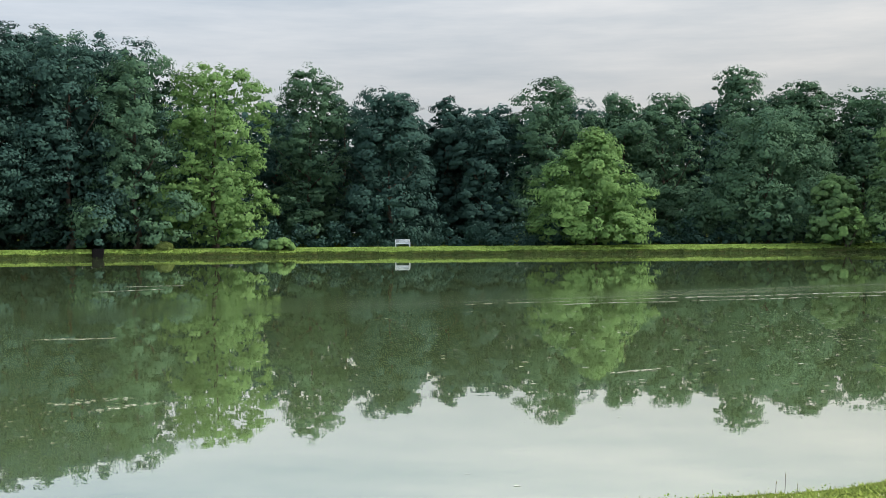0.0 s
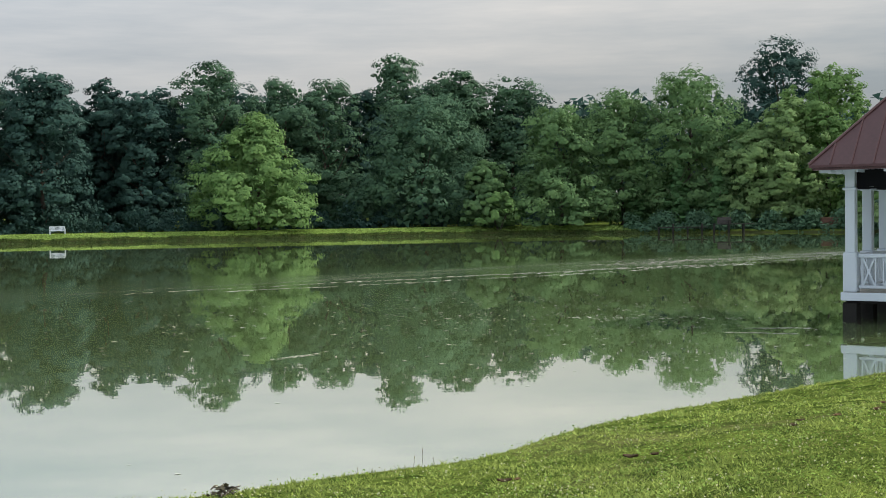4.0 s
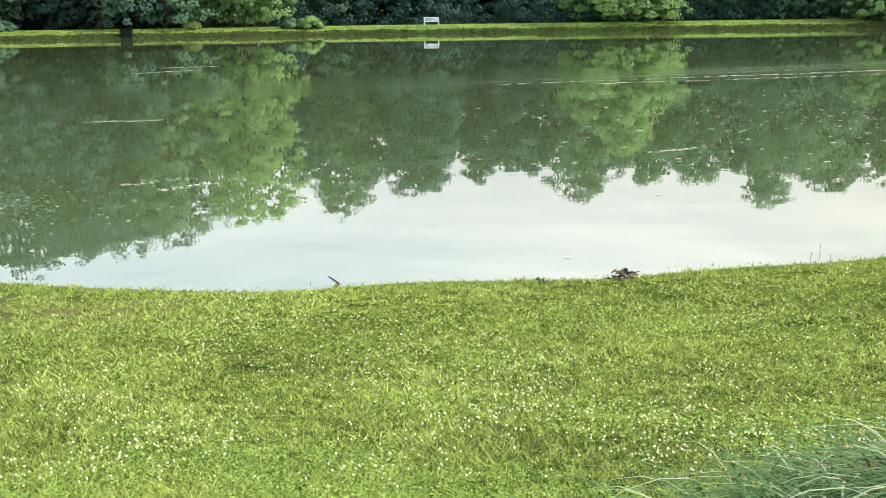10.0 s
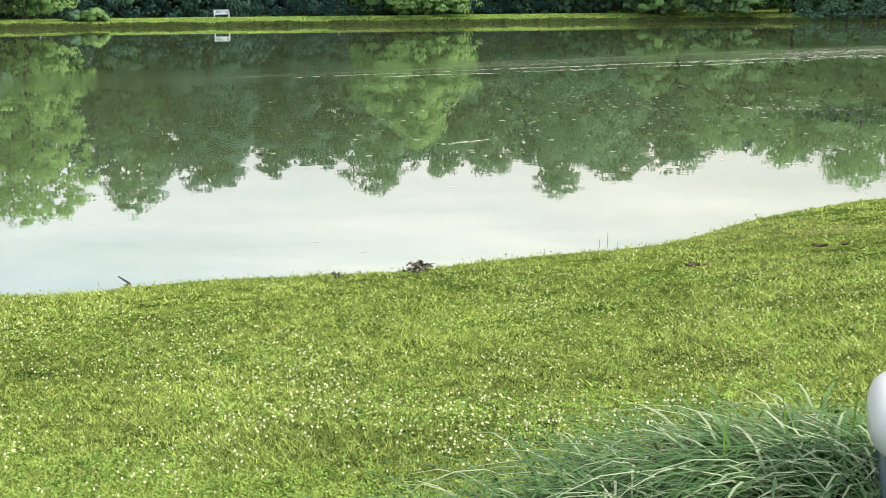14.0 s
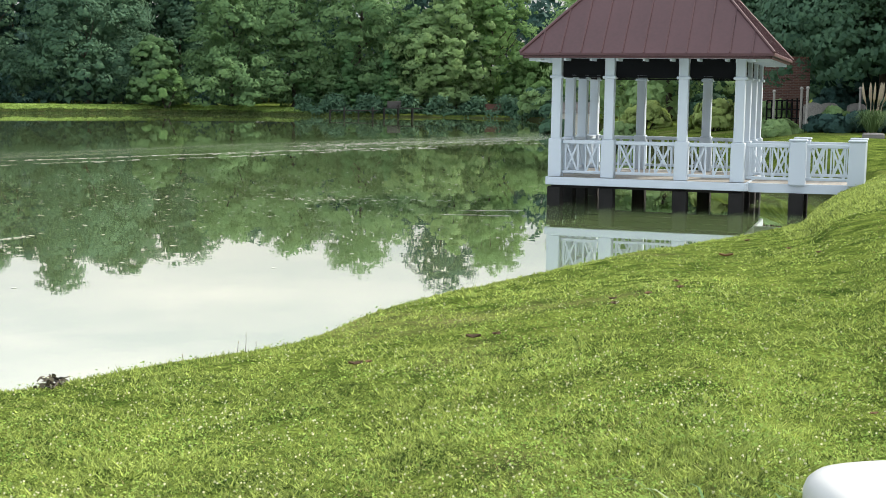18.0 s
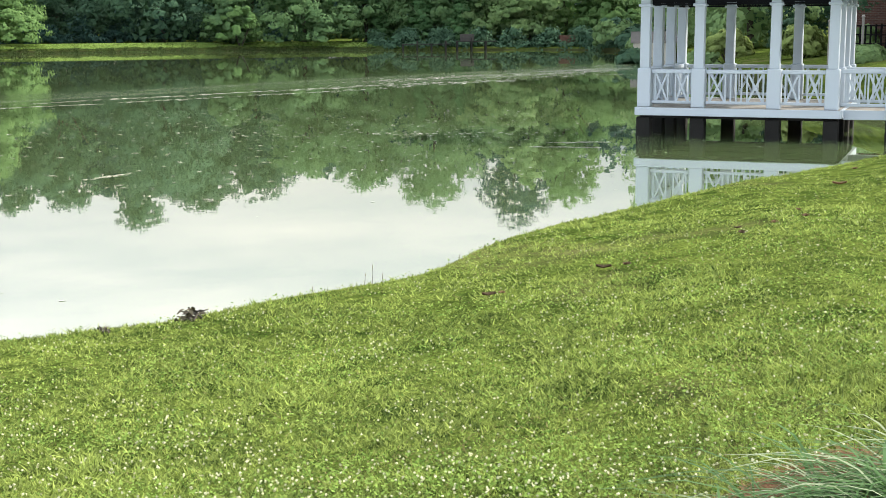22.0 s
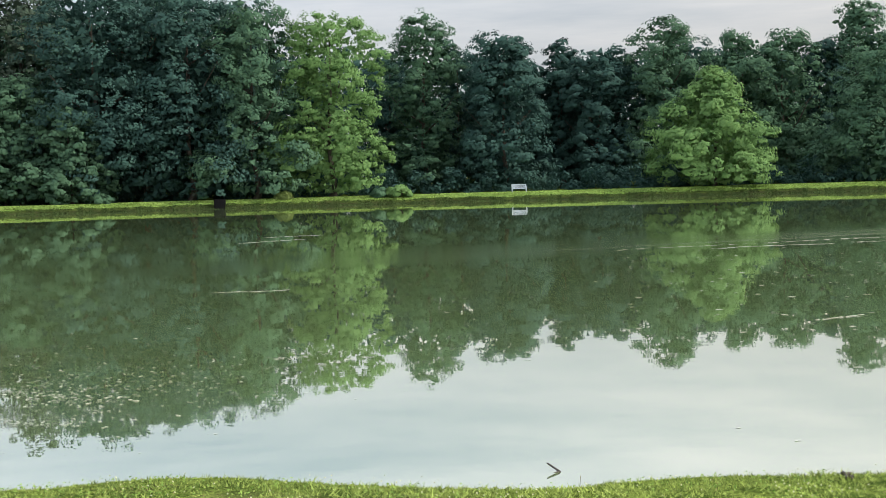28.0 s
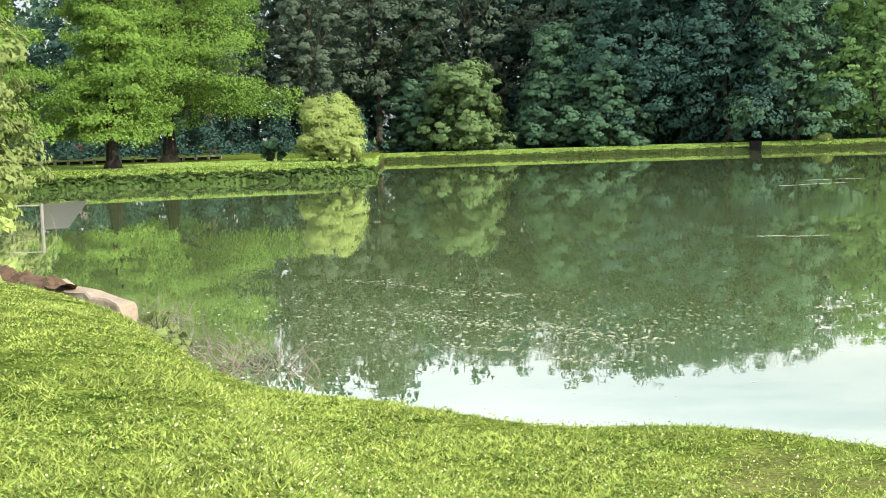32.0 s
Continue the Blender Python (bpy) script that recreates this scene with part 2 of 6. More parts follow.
def water_material():
    m = bpy.data.materials.new("pond_water")
    m.use_nodes = True
    nt = m.node_tree
    N, K = nt.nodes.new, nt.links.new
    b = nt.nodes["Principled BSDF"]
    b.inputs["IOR"].default_value = 2.6
    co = N("ShaderNodeTexCoord")
    # broad rippled bands drawn out along the pond
    mp = N("ShaderNodeMapping")
    mp.inputs["Scale"].default_value = (0.02, 0.10, 1)
    n1 = N("ShaderNodeTexNoise")
    n1.inputs["Scale"].default_value, n1.inputs["Detail"].default_value = 1.0, 4
    K(co.outputs["Object"], mp.inputs["Vector"])
    K(mp.outputs["Vector"], n1.inputs["Vector"])
    rr = N("ShaderNodeMapRange")
    rr.inputs["From Min"].default_value, rr.inputs["From Max"].default_value = 0.42, 0.7
    rr.inputs["To Min"].default_value, rr.inputs["To Max"].default_value = 0.003, 0.022
    K(n1.outputs["Fac"], rr.inputs["Value"])
    # narrow wind-ruffled lanes
    mp2, nw, rw, mx2 = N("ShaderNodeMapping"), N("ShaderNodeTexNoise"), N("ShaderNodeMapRange"), N("ShaderNodeMath")
    mp2.inputs["Scale"].default_value, mp2.inputs["Rotation"].default_value = (0.012, 0.09, 1), (0, 0, radians(-14))
    nw.inputs["Scale"].default_value, nw.inputs["Detail"].default_value = 1.0, 5
    K(co.outputs["Object"], mp2.inputs["Vector"])
    K(mp2.outputs["Vector"], nw.inputs["Vector"])
    rw.inputs["From Min"].default_value, rw.inputs["From Max"].default_value, rw.inputs["To Max"].default_value = 0.54, 0.66, 0.05
    K(nw.outputs["Fac"], rw.inputs["Value"])
    mx2.operation = "ADD"
    K(rr.outputs["Result"], mx2.inputs[0])
    K(rw.outputs["Result"], mx2.inputs[1])
    # one broad breeze-ruffled lane across the pond
    mp3, sx, f1, f2, f3, nb = N("ShaderNodeMapping"), N("ShaderNodeSeparateXYZ"), N("ShaderNodeMapRange"), N("ShaderNodeMapRange"), N("ShaderNodeMapRange"), N("ShaderNodeTexNoise")
    mp3.inputs["Rotation"].default_value = (0, 0, radians(-19.4))
    K(co.outputs["Object"], mp3.inputs["Vector"])
    K(mp3.outputs["Vector"], sx.inputs["Vector"])
    for node, lo, hi in ((f1, 39.2, 41.2), (f2, 52.0, 43.5), (f3, -6.0, 36.0)):
        node.inputs["From Min"].default_value, node.inputs["From Max"].default_value = lo, hi
    K(sx.outputs["Y"], f1.inputs["Value"])
    K(sx.outputs["Y"], f2.inputs["Value"])
    K(sx.outputs["X"], f3.inputs["Value"])
    mp4 = N("ShaderNodeMapping")
    mp4.inputs["Scale"].default_value = (0.035, 0.42, 1)
    K(mp3.outputs["Vector"], mp4.inputs["Vector"])
    nb.inputs["Scale"].default_value, nb.inputs["Detail"].default_value = 1.0, 5
    K(mp4.outputs["Vector"], nb.inputs["Vector"])
    torn = N("ShaderNodeMapRange")
    torn.inputs["From Min"].default_value, torn.inputs["From Max"].default_value = 0.32, 0.58
    K(nb.outputs["Fac"], torn.inputs["Value"])
    lane = torn.outputs["Result"]
    for node in (f1, f2, f3):
        mm = N("ShaderNodeMath")
        mm.operation = "MULTIPLY"
        K(lane, mm.inputs[0])
        K(node.outputs["Result"], mm.inputs[1])
        lane = mm.outputs["Value"]
    ad = N("ShaderNodeMath")
    ad.operation = "MULTIPLY_ADD"
    ad.inputs[1].default_value = 0.17
    K(lane, ad.inputs[0])
    K(mx2.outputs["Value"], ad.inputs[2])
    K(ad.outputs["Value"], b.inputs["Roughness"])
    n2 = N("ShaderNodeTexNoise")
    n2.inputs["Scale"].default_value, n2.inputs["Detail"].default_value = 0.35, 3
    K(co.outputs["Object"], n2.inputs["Vector"])
    mx = N("ShaderNodeMix")
    mx.data_type = "RGBA"
    mx.inputs[6].default_value, mx.inputs[7].default_value = (0.176, 0.258, 0.106, 1), (0.230, 0.325, 0.142, 1)
    K(n2.outputs["Fac"], mx.inputs["Factor"])
    K(mx.outputs[2], b.inputs["Base Color"])
    n3 = N("ShaderNodeTexNoise")
    n3.inputs["Scale"].default_value, n3.inputs["Detail"].default_value = 1.6, 3
    K(co.outputs["Object"], n3.inputs["Vector"])
    bp = N("ShaderNodeBump")
    bp.inputs["Strength"].default_value, bp.inputs["Distance"].default_value = 0.03, 0.02
    K(n3.outputs["Fac"], bp.inputs["Height"])
    K(bp.outputs["Normal"], b.inputs["Normal"])
    # the still film on the surface mirrors more than clear water would
    gl, ms, out = N("ShaderNodeBsdfGlossy"), N("ShaderNodeMixShader"), nt.nodes["Material Output"]
    gl.inputs["Color"].default_value = (0.95, 0.94, 0.935, 1)
    K(ad.outputs["Value"], gl.inputs["Roughness"])
    K(bp.outputs["Normal"], gl.inputs["Normal"])
    ms.inputs["Fac"].default_value = 0.61
    K(b.outputs["BSDF"], ms.inputs[1])
    K(gl.outputs["BSDF"], ms.inputs[2])
    K(ms.outputs["Shader"], out.inputs["Surface"])
    return m


def ground_material():
    m = bpy.data.materials.new("turf")
    m.use_nodes = True
    nt = m.node_tree
    N, K = nt.nodes.new, nt.links.new
    b = nt.nodes["Principled BSDF"]
    b.inputs["Roughness"].default_value, b.inputs["Specular IOR Level"].default_value = 0.95, 0.0
    co, geo, sep = N("ShaderNodeTexCoord"), N("ShaderNodeNewGeometry"), N("ShaderNodeSeparateXYZ")
    big, mid, fine = N("ShaderNodeTexNoise"), N("ShaderNodeTexNoise"), N("ShaderNodeTexNoise")
    for n, s, d in ((big, 0.35, 4), (mid, 2.6, 5), (fine, 34, 3)):
        n.inputs["Scale"].default_value, n.inputs["Detail"].default_value = s, d
        K(co.outputs["Object"], n.inputs["Vector"])
    g = N("ShaderNodeValToRGB")
    g.color_ramp.elements[0].position, g.color_ramp.elements[1].position = 0.32, 0.68
    g.color_ramp.elements[0].color, g.color_ramp.elements[1].color = (0.038, 0.069, 0.014, 1), (0.153, 0.205, 0.046, 1)
    K(mid.outputs["Fac"], g.inputs["Fac"])
    g2 = N("ShaderNodeMix")
    g2.data_type, g2.blend_type = "RGBA", "MULTIPLY"
    g2.inputs["Factor"].default_value = 0.7
    # fine dark specks paint the shade between blades into the turf
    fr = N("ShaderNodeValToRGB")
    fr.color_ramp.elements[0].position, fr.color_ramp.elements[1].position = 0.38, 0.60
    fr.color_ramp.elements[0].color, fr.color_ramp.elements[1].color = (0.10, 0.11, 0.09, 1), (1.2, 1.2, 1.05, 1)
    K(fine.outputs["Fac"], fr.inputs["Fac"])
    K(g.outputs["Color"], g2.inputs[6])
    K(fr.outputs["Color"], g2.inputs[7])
    # thin worn spots
    worn = N("ShaderNodeMapRange")
    worn.inputs["From Min"].default_value, worn.inputs["From Max"].default_value = 0.60, 0.74
    worn.inputs["To Max"].default_value = 0.6
    K(big.outputs["Fac"], worn.inputs["Value"])
    mx = N("ShaderNodeMix")
    mx.data_type = "RGBA"
    mx.inputs[7].default_value = (0.19, 0.16, 0.085, 1)
    K(worn.outputs["Result"], mx.inputs["Factor"])
    K(g2.outputs[2], mx.inputs[6])
    # bare soil on the steep edge and under water, darkened for the bank face's shade
    K(geo.outputs["Normal"], sep.inputs["Vector"])
    st = N("ShaderNodeMapRange")
    st.inputs["From Min"].default_value, st.inputs["From Max"].default_value = 0.88, 0.70
    K(sep.outputs["Z"], st.inputs["Value"])
    soil = N("ShaderNodeMix")
    soil.data_type = "RGBA"
    soil.inputs[7].default_value = (0.045, 0.052, 0.022, 1)
    pos, low, both = N("ShaderNodeSeparateXYZ"), N("ShaderNodeMapRange"), N("ShaderNodeMath")
    K(geo.outputs["Position"], pos.inputs["Vector"])
    low.inputs["From Min"].default_value, low.inputs["From Max"].default_value = 0.62, 0.45
    K(pos.outputs["Z"], low.inputs["Value"])
    both.operation = "MULTIPLY"
    K(st.outputs["Result"], both.inputs[0])
    K(low.outputs["Result"], both.inputs[1])
    K(both.outputs["Value"], soil.inputs["Factor"])
    K(mx.outputs[2], soil.inputs[6])
    K(soil.outputs[2], b.inputs["Base Color"])
    bp = N("ShaderNodeBump")
    bp.inputs["Strength"].default_value, bp.inputs["Distance"].default_value = 0.6, 0.03
    K(fine.outputs["Fac"], bp.inputs["Height"])
    K(bp.outputs["Normal"], b.inputs["Normal"])
    return m


WATER, TURF = water_material(), ground_material()

# ---- building helpers ----


def link_mesh(name, me, material, parent=None, label=""):
    me.materials.append(material)
    ob = new(name, me)
    if parent is not None:
        ob.parent = parent
    if label:
        ob["label"] = label
    return ob


def part(name, bm, material, parent=None, label="", smooth=False):
    me = bpy.data.meshes.new(name)
    bm.to_mesh(me)
    bm.free()
    if smooth:
        me.shade_smooth()
    return link_mesh(name, me, material, parent, label)


def empty(name, m=None):
    ob = new(name)
    if m is not None:
        ob.matrix_world = m
    return ob


def box(bm, x0, x1, y0, y1, z0, z1, bevel=0.0, m=None):
    v = [bm.verts.new(p) for p in ((x0, y0, z0), (x1, y0, z0), (x1, y1, z0), (x0, y1, z0), (x0, y0, z1), (x1, y0, z1), (x1, y1, z1), (x0, y1, z1))]
    f = [bm.faces.new([v[i] for i in q]) for q in ((3, 2, 1, 0), (4, 5, 6, 7), (0, 1, 5, 4), (1, 2, 6, 5), (2, 3, 7, 6), (3, 0, 4, 7))]
    if bevel:
        es = list({e for q in f for e in q.edges})
        r = bmesh.ops.bevel(bm, geom=es, offset=bevel, segments=1, affect="EDGES")
        v = list({w for q in r["faces"] for w in q.verts} | {w for w in v if w.is_valid})
    if m is not None:
        bmesh.ops.transform(bm, matrix=m, verts=[w for w in v if w.is_valid])
    return bm


def block(name, x0, x1, y0, y1, z0, z1, material, parent=None, bevel=0.01, label="", m=None):
    return part(name, box(bmesh.new(), x0, x1, y0, y1, z0, z1, bevel, m), material, parent, label)


def tube(bm, pts, radii, sides=8, cap=True):
    """A round bar through the points, with its own radius at each."""
    rings = []
    pts = [Vector(p) for p in pts]
    for i, p in enumerate(pts):
        d = (pts[min(i + 1, len(pts) - 1)] - pts[max(i - 1, 0)]).normalized()
        a = d.cross(Vector((0.31, 0.2, 0.93)) if abs(d.z) < 0.9 else Vector((1, 0, 0))).normalized()
        c = d.cross(a)
        rings.append([bm.verts.new(p + radii[i] * (math.cos(k * 2 * math.pi / sides) * a + math.sin(k * 2 * math.pi / sides) * c)) for k in range(sides)])
    for r, s in zip(rings, rings[1:]):
        for k in range(sides):
            bm.faces.new((r[k], r[(k + 1) % sides], s[(k + 1) % sides], s[k]))
    if cap:
        bm.faces.new(rings[0][::-1])
        bm.faces.new(rings[-1])
    return bm


def quads(name, co, material, parent=None, label="", per=4):
    """One mesh of many separate polygons of 'per' corners from an array of corners."""
    n = len(co) // per
    me = bpy.data.meshes.new(name)
    me.vertices.add(n * per)
    me.vertices.foreach_set("co", np.ascontiguousarray(co, dtype=np.float32).ravel())
    me.loops.add(n * per)
    me.loops.foreach_set("vertex_index", np.arange(n * per, dtype=np.int32))
    me.polygons.add(n)
    me.polygons.foreach_set("loop_start", np.arange(0, n * per, per, dtype=np.int32))
    me.polygons.foreach_set("loop_total", np.full(n, per, dtype=np.int32))
    me.update(calc_edges=True)
    return link_mesh(name, me, material, parent, label)


def leaves(rng, pos, nrm, size, slim=0.6):
    """Pointed leaf quads at pos, facing nrm."""
    n = len(pos)
    nrm = nrm / np.maximum(np.linalg.norm(nrm, axis=1, keepdims=True), 1e-6)
    t = np.cross(nrm, rng.normal(size=(n, 3)))
    t /= np.maximum(np.linalg.norm(t, axis=1, keepdims=True), 1e-6)
    b = np.cross(nrm, t)
    s = (size * rng.uniform(0.6, 1.3, n))[:, None]
    c = np.stack([pos - t * s, pos - b * s * slim - t * s * 0.1, pos + t * s, pos + b * s * slim - t * s * 0.1], 1)
    return c.reshape(-1, 3)


def tri_leaves(rng, pos, nrm, size):
    """Small three-cornered leaf sprays at pos, facing nrm."""
    n = len(pos)
    nrm = nrm / np.maximum(np.linalg.norm(nrm, axis=1, keepdims=True), 1e-6)
    t = np.cross(nrm, rng.normal(size=(n, 3)))
    t /= np.maximum(np.linalg.norm(t, axis=1, keepdims=True), 1e-6)
    b = np.cross(nrm, t)
    s = (size * rng.uniform(0.6, 1.35, n))[:, None]
    return np.stack([pos + t * s, pos - t * s * 0.55 + b * s * 0.8, pos - t * s * 0.7 - b * s * 0.7], 1).reshape(-1, 3)


# ---- the plan: one ground sheet, laid out round the standing place ----
CX, CY = -1.0, 0.0
NEAR_AZ = (-58, -52, -46, -42.9, -41, -39.3, -38.3, -37.2, -35.9, -34.1, -32, -30.1, -28, -26, -23.8, -21.5, -19.3, -17, -15, -13, -10.9, -8.3, -3.4, 2.4, 7.3,
           12.5, 15.2, 18, 21, 23.6, 25.3, 26.5, 27.6, 29.2, 30.7, 32.2, 33.5, 35, 36.4, 38.5, 40.5, 42, 44.4, 46.7, 49.4, 50.5, 51.1, 52.3, 53.3, 54)
NEAR_R = (44, 33, 26, 22.7, 20.5, 17.8, 15.3, 13.0, 12.1, 11.5, 11.12, 10.65, 10.25, 9.94, 9.78, 9.72, 9.6, 9.4, 9.14, 8.95, 8.8, 8.63, 8.40, 8.48, 8.56,
          8.74, 8.92, 9.12, 9.34, 9.64, 9.92, 10.24, 10.58, 11.22, 11.78, 12.18, 12.57, 12.97, 13.6, 14.4, 15.25, 16.05, 17.5, 19.45, 21.7, 22.9, 25.9, 30.2, 32.5, 34)
FAR_AZ = (-58, -52, -44.0, -38.0, -32.0, -27.2, -25.0, -24.4, -16.0, -8.0, 0.0, 12.0, 24.0, 27.0, 29.5, 33.0, 36.5, 39.0, 41.0, 43.0, 45.0, 47.0, 50.0, 54.0)
FAR_R = (46.0, 72.0, 96.0, 92.0, 92.5, 93.0, 97.0, 150.5, 147.0, 146.0, 146.0, 147.0, 155.0, 157.0, 152.0, 150.0, 150.0, 146.0, 134.0, 95.0, 60.0, 44.0, 38.0, 35.0)


def smooth01(v):
    v = np.clip(v, 0, 1)
    return v * v * (3 - 2 * v)


def rise_back(v):
    """The lawn climbs evenly from the pond and eases off to level."""
    v = np.clip(v, 0, 14.0)
    return 0.062 * (v - np.maximum(v - 6.0, 0) ** 2 / 16.0)


def ground_z(az, r):
    """Height of the ground sheet at azimuth az (degrees) and distance r."""
    az, r = np.broadcast_arrays(np.asarray(az, float), np.asarray(r, float))
    rn, rf = np.interp(az, NEAR_AZ, NEAR_R), np.interp(az, FAR_AZ, FAR_R)
    x, y = CX + r * np.sin(np.radians(az)), CY + r * np.cos(np.radians(az))
    wob = (0.02 * np.sin(0.9 * x + 0.5 * y) + 0.012 * np.sin(1.7 * y - 0.8 * x + 1.0) + 0.006 * np.sin(3.3 * x + 2.2 * y)) * np.clip(1.3 - r / 12, 0.2, 0.9)
    lip = rn + 0.16 * np.sin(2.1 * x + 0.7 * y) * np.sin(1.3 * y) * 0.5
    near = 0.66 - 0.14 * smooth01((az - 42) / 6) * smooth01((r - 1.5) / 4.0) + rise_back(rn - r) + wob * np.clip((rn - r) / 2.0, 0, 1)
    near = near - 1.5 * smooth01((r - lip) / 1.5)
    bank = np.interp(az, (-44, -27, -25, 0, 24, 29, 36, 43, 47, 51), (1.15, 1.1, 0.85, 0.82, 0.9, 0.8, 0.5, 0.8, 1.0, 1.4))
    face = np.interp(az, (-44, -26, -24.5, 24, 33, 40), (0.62, 0.60, 0.42, 0.42, 0.3, 0.3))
    far = -1.0 + (1.0 + face) * smooth01((r - rf + 1.1) / 1.5) + (bank - face) * smooth01((r - rf - 0.2) / 4.0)
    far = far + 0.010 * np.clip(r - rf - 6, 0, 120) + 0.10 * np.sin(x * 0.8) * np.sin(y * 0.7 + x * 0.3) * np.clip(1 - abs(r - rf) / 3, 0, 1)
    z = np.where(r < 0.5 * (rn + rf), near, far)
    inside = smooth01((az + 58) / 4) * smooth01((54 - az) / 3)
    dry = 0.66 + rise_back(rn - r) + 0.75 * smooth01((r - 30) / 14) + 0.010 * np.clip(r - 44, 0, 60) + wob
    return np.where(inside > 0, np.maximum(z, -1.0) * inside + dry * (1 - inside), dry)


def az_r(x, y):
    return math.degrees(math.atan2(x - CX, y - CY)), math.hypot(x - CX, y - CY)


def gz(x, y):
    a, r = az_r(x, y)
    return float(ground_z(a, r))


def build_ground():
    azs = np.concatenate([np.arange(-180, -60, 6.0), np.arange(-60, 58, 0.34), np.arange(58.5, 180, 6.0)])
    rows = []
    for a in azs:
        rn, rf = float(np.interp(a, NEAR_AZ, NEAR_R)), float(np.interp(a, FAR_AZ, FAR_R))
        rows.append(np.concatenate([np.linspace(0.004, rn - 1.2, 42), np.linspace(rn - 1.1, rn + 1.7, 26), np.linspace(rn + 1.7, max(rf - 1.5, rn + 1.8), 8)[1:],
                                    np.maximum(np.linspace(rf - 1.3, rf + 3.5, 24), rn + 1.85 + 0.01 * np.arange(24)), rf + 3.5 + np.geomspace(0.6, 2500, 30)]))
    R = np.array(rows)
    A = np.repeat(azs[:, None], R.shape[1], 1)
    Z = ground_z(A, R)
    X, Y = CX + R * np.sin(np.radians(A)), CY + R * np.cos(np.radians(A))
    co = np.stack([X, Y, Z], -1).reshape(-1, 3)
    na, nr = R.shape
    i = np.arange(na)[:, None] * nr + np.arange(nr - 1)[None]
    j = (np.roll(np.arange(na), -1))[:, None] * nr + np.arange(nr - 1)[None]
    f = np.stack([i, i + 1, j + 1, j], -1).reshape(-1, 4)
    me = bpy.data.meshes.new("ground")
    me.vertices.add(len(co))
    me.vertices.foreach_set("co", co.astype(np.float32).ravel())
    me.loops.add(f.size)
    me.loops.foreach_set("vertex_index", f[:, ::-1].astype(np.int32).ravel())
    me.polygons.add(len(f))
    me.polygons.foreach_set("loop_start", np.arange(0, f.size, 4, dtype=np.int32))
    me.polygons.foreach_set("loop_total", np.full(len(f), 4, dtype=np.int32))
    me.update(calc_edges=True)
    me.shade_smooth()
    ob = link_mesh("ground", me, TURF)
    tagged(ob, "mown green lawn sloping to a pond and its grassy far bank", "ground", kind="structure")


build_ground()


def build_water():
    bm = bmesh.new()
    azs = np.linspace(-58, 54, 140)
    inner, outer = [], []
    for a in azs:
        rn, rf = float(np.interp(a, NEAR_AZ, NEAR_R)), float(np.interp(a, FAR_AZ, FAR_R))
        s, c = math.sin(radians(a)), math.cos(radians(a))
        inner.append(bm.verts.new((CX + (rn + 0.2) * s, CY + (rn + 0.2) * c, 0)))
        outer.append(bm.verts.new((CX + max(rf + 1.0, rn + 0.3) * s, CY + max(rf + 1.0, rn + 0.3) * c, 0)))
    for k in range(len(azs) - 1):
        bm.faces.new((inner[k], outer[k], outer[k + 1], inner[k + 1])[::-1])
    ob = part("water", bm, WATER)
    tagged(ob, "still murky green pond water mirroring trees and sky", "pond water", kind="structure")


build_water()

# ---- trees ----


def crown_profile(u, shape):
    if shape == "cone":
        return (1 - u) ** 0.75 * (0.75 + 0.25 * np.sin(u * 26))
    if shape == "column":
        return (0.60 + 0.40 * np.sin(np.pi * np.clip(u * 0.9 + 0.12, 0, 1))) * np.sqrt(np.clip((1.04 - u) * 4, 0, 1))
    if shape == "dome":
        return np.interp(u, (0.0, 0.12, 0.30, 0.5, 0.7, 0.88, 1.0), (0.80, 0.97, 1.0, 0.86, 0.62, 0.36, 0.08))
    if shape == "full":
        return np.sqrt(np.clip((1.03 - u) * 3.6, 0, 1)) * (0.9 + 0.1 * np.sin(u * 9))
    return np.sqrt(np.clip((1.06 - u) * 2.4, 0, 1)) * (0.86 + 0.14 * np.sin(u * 7 + 1))


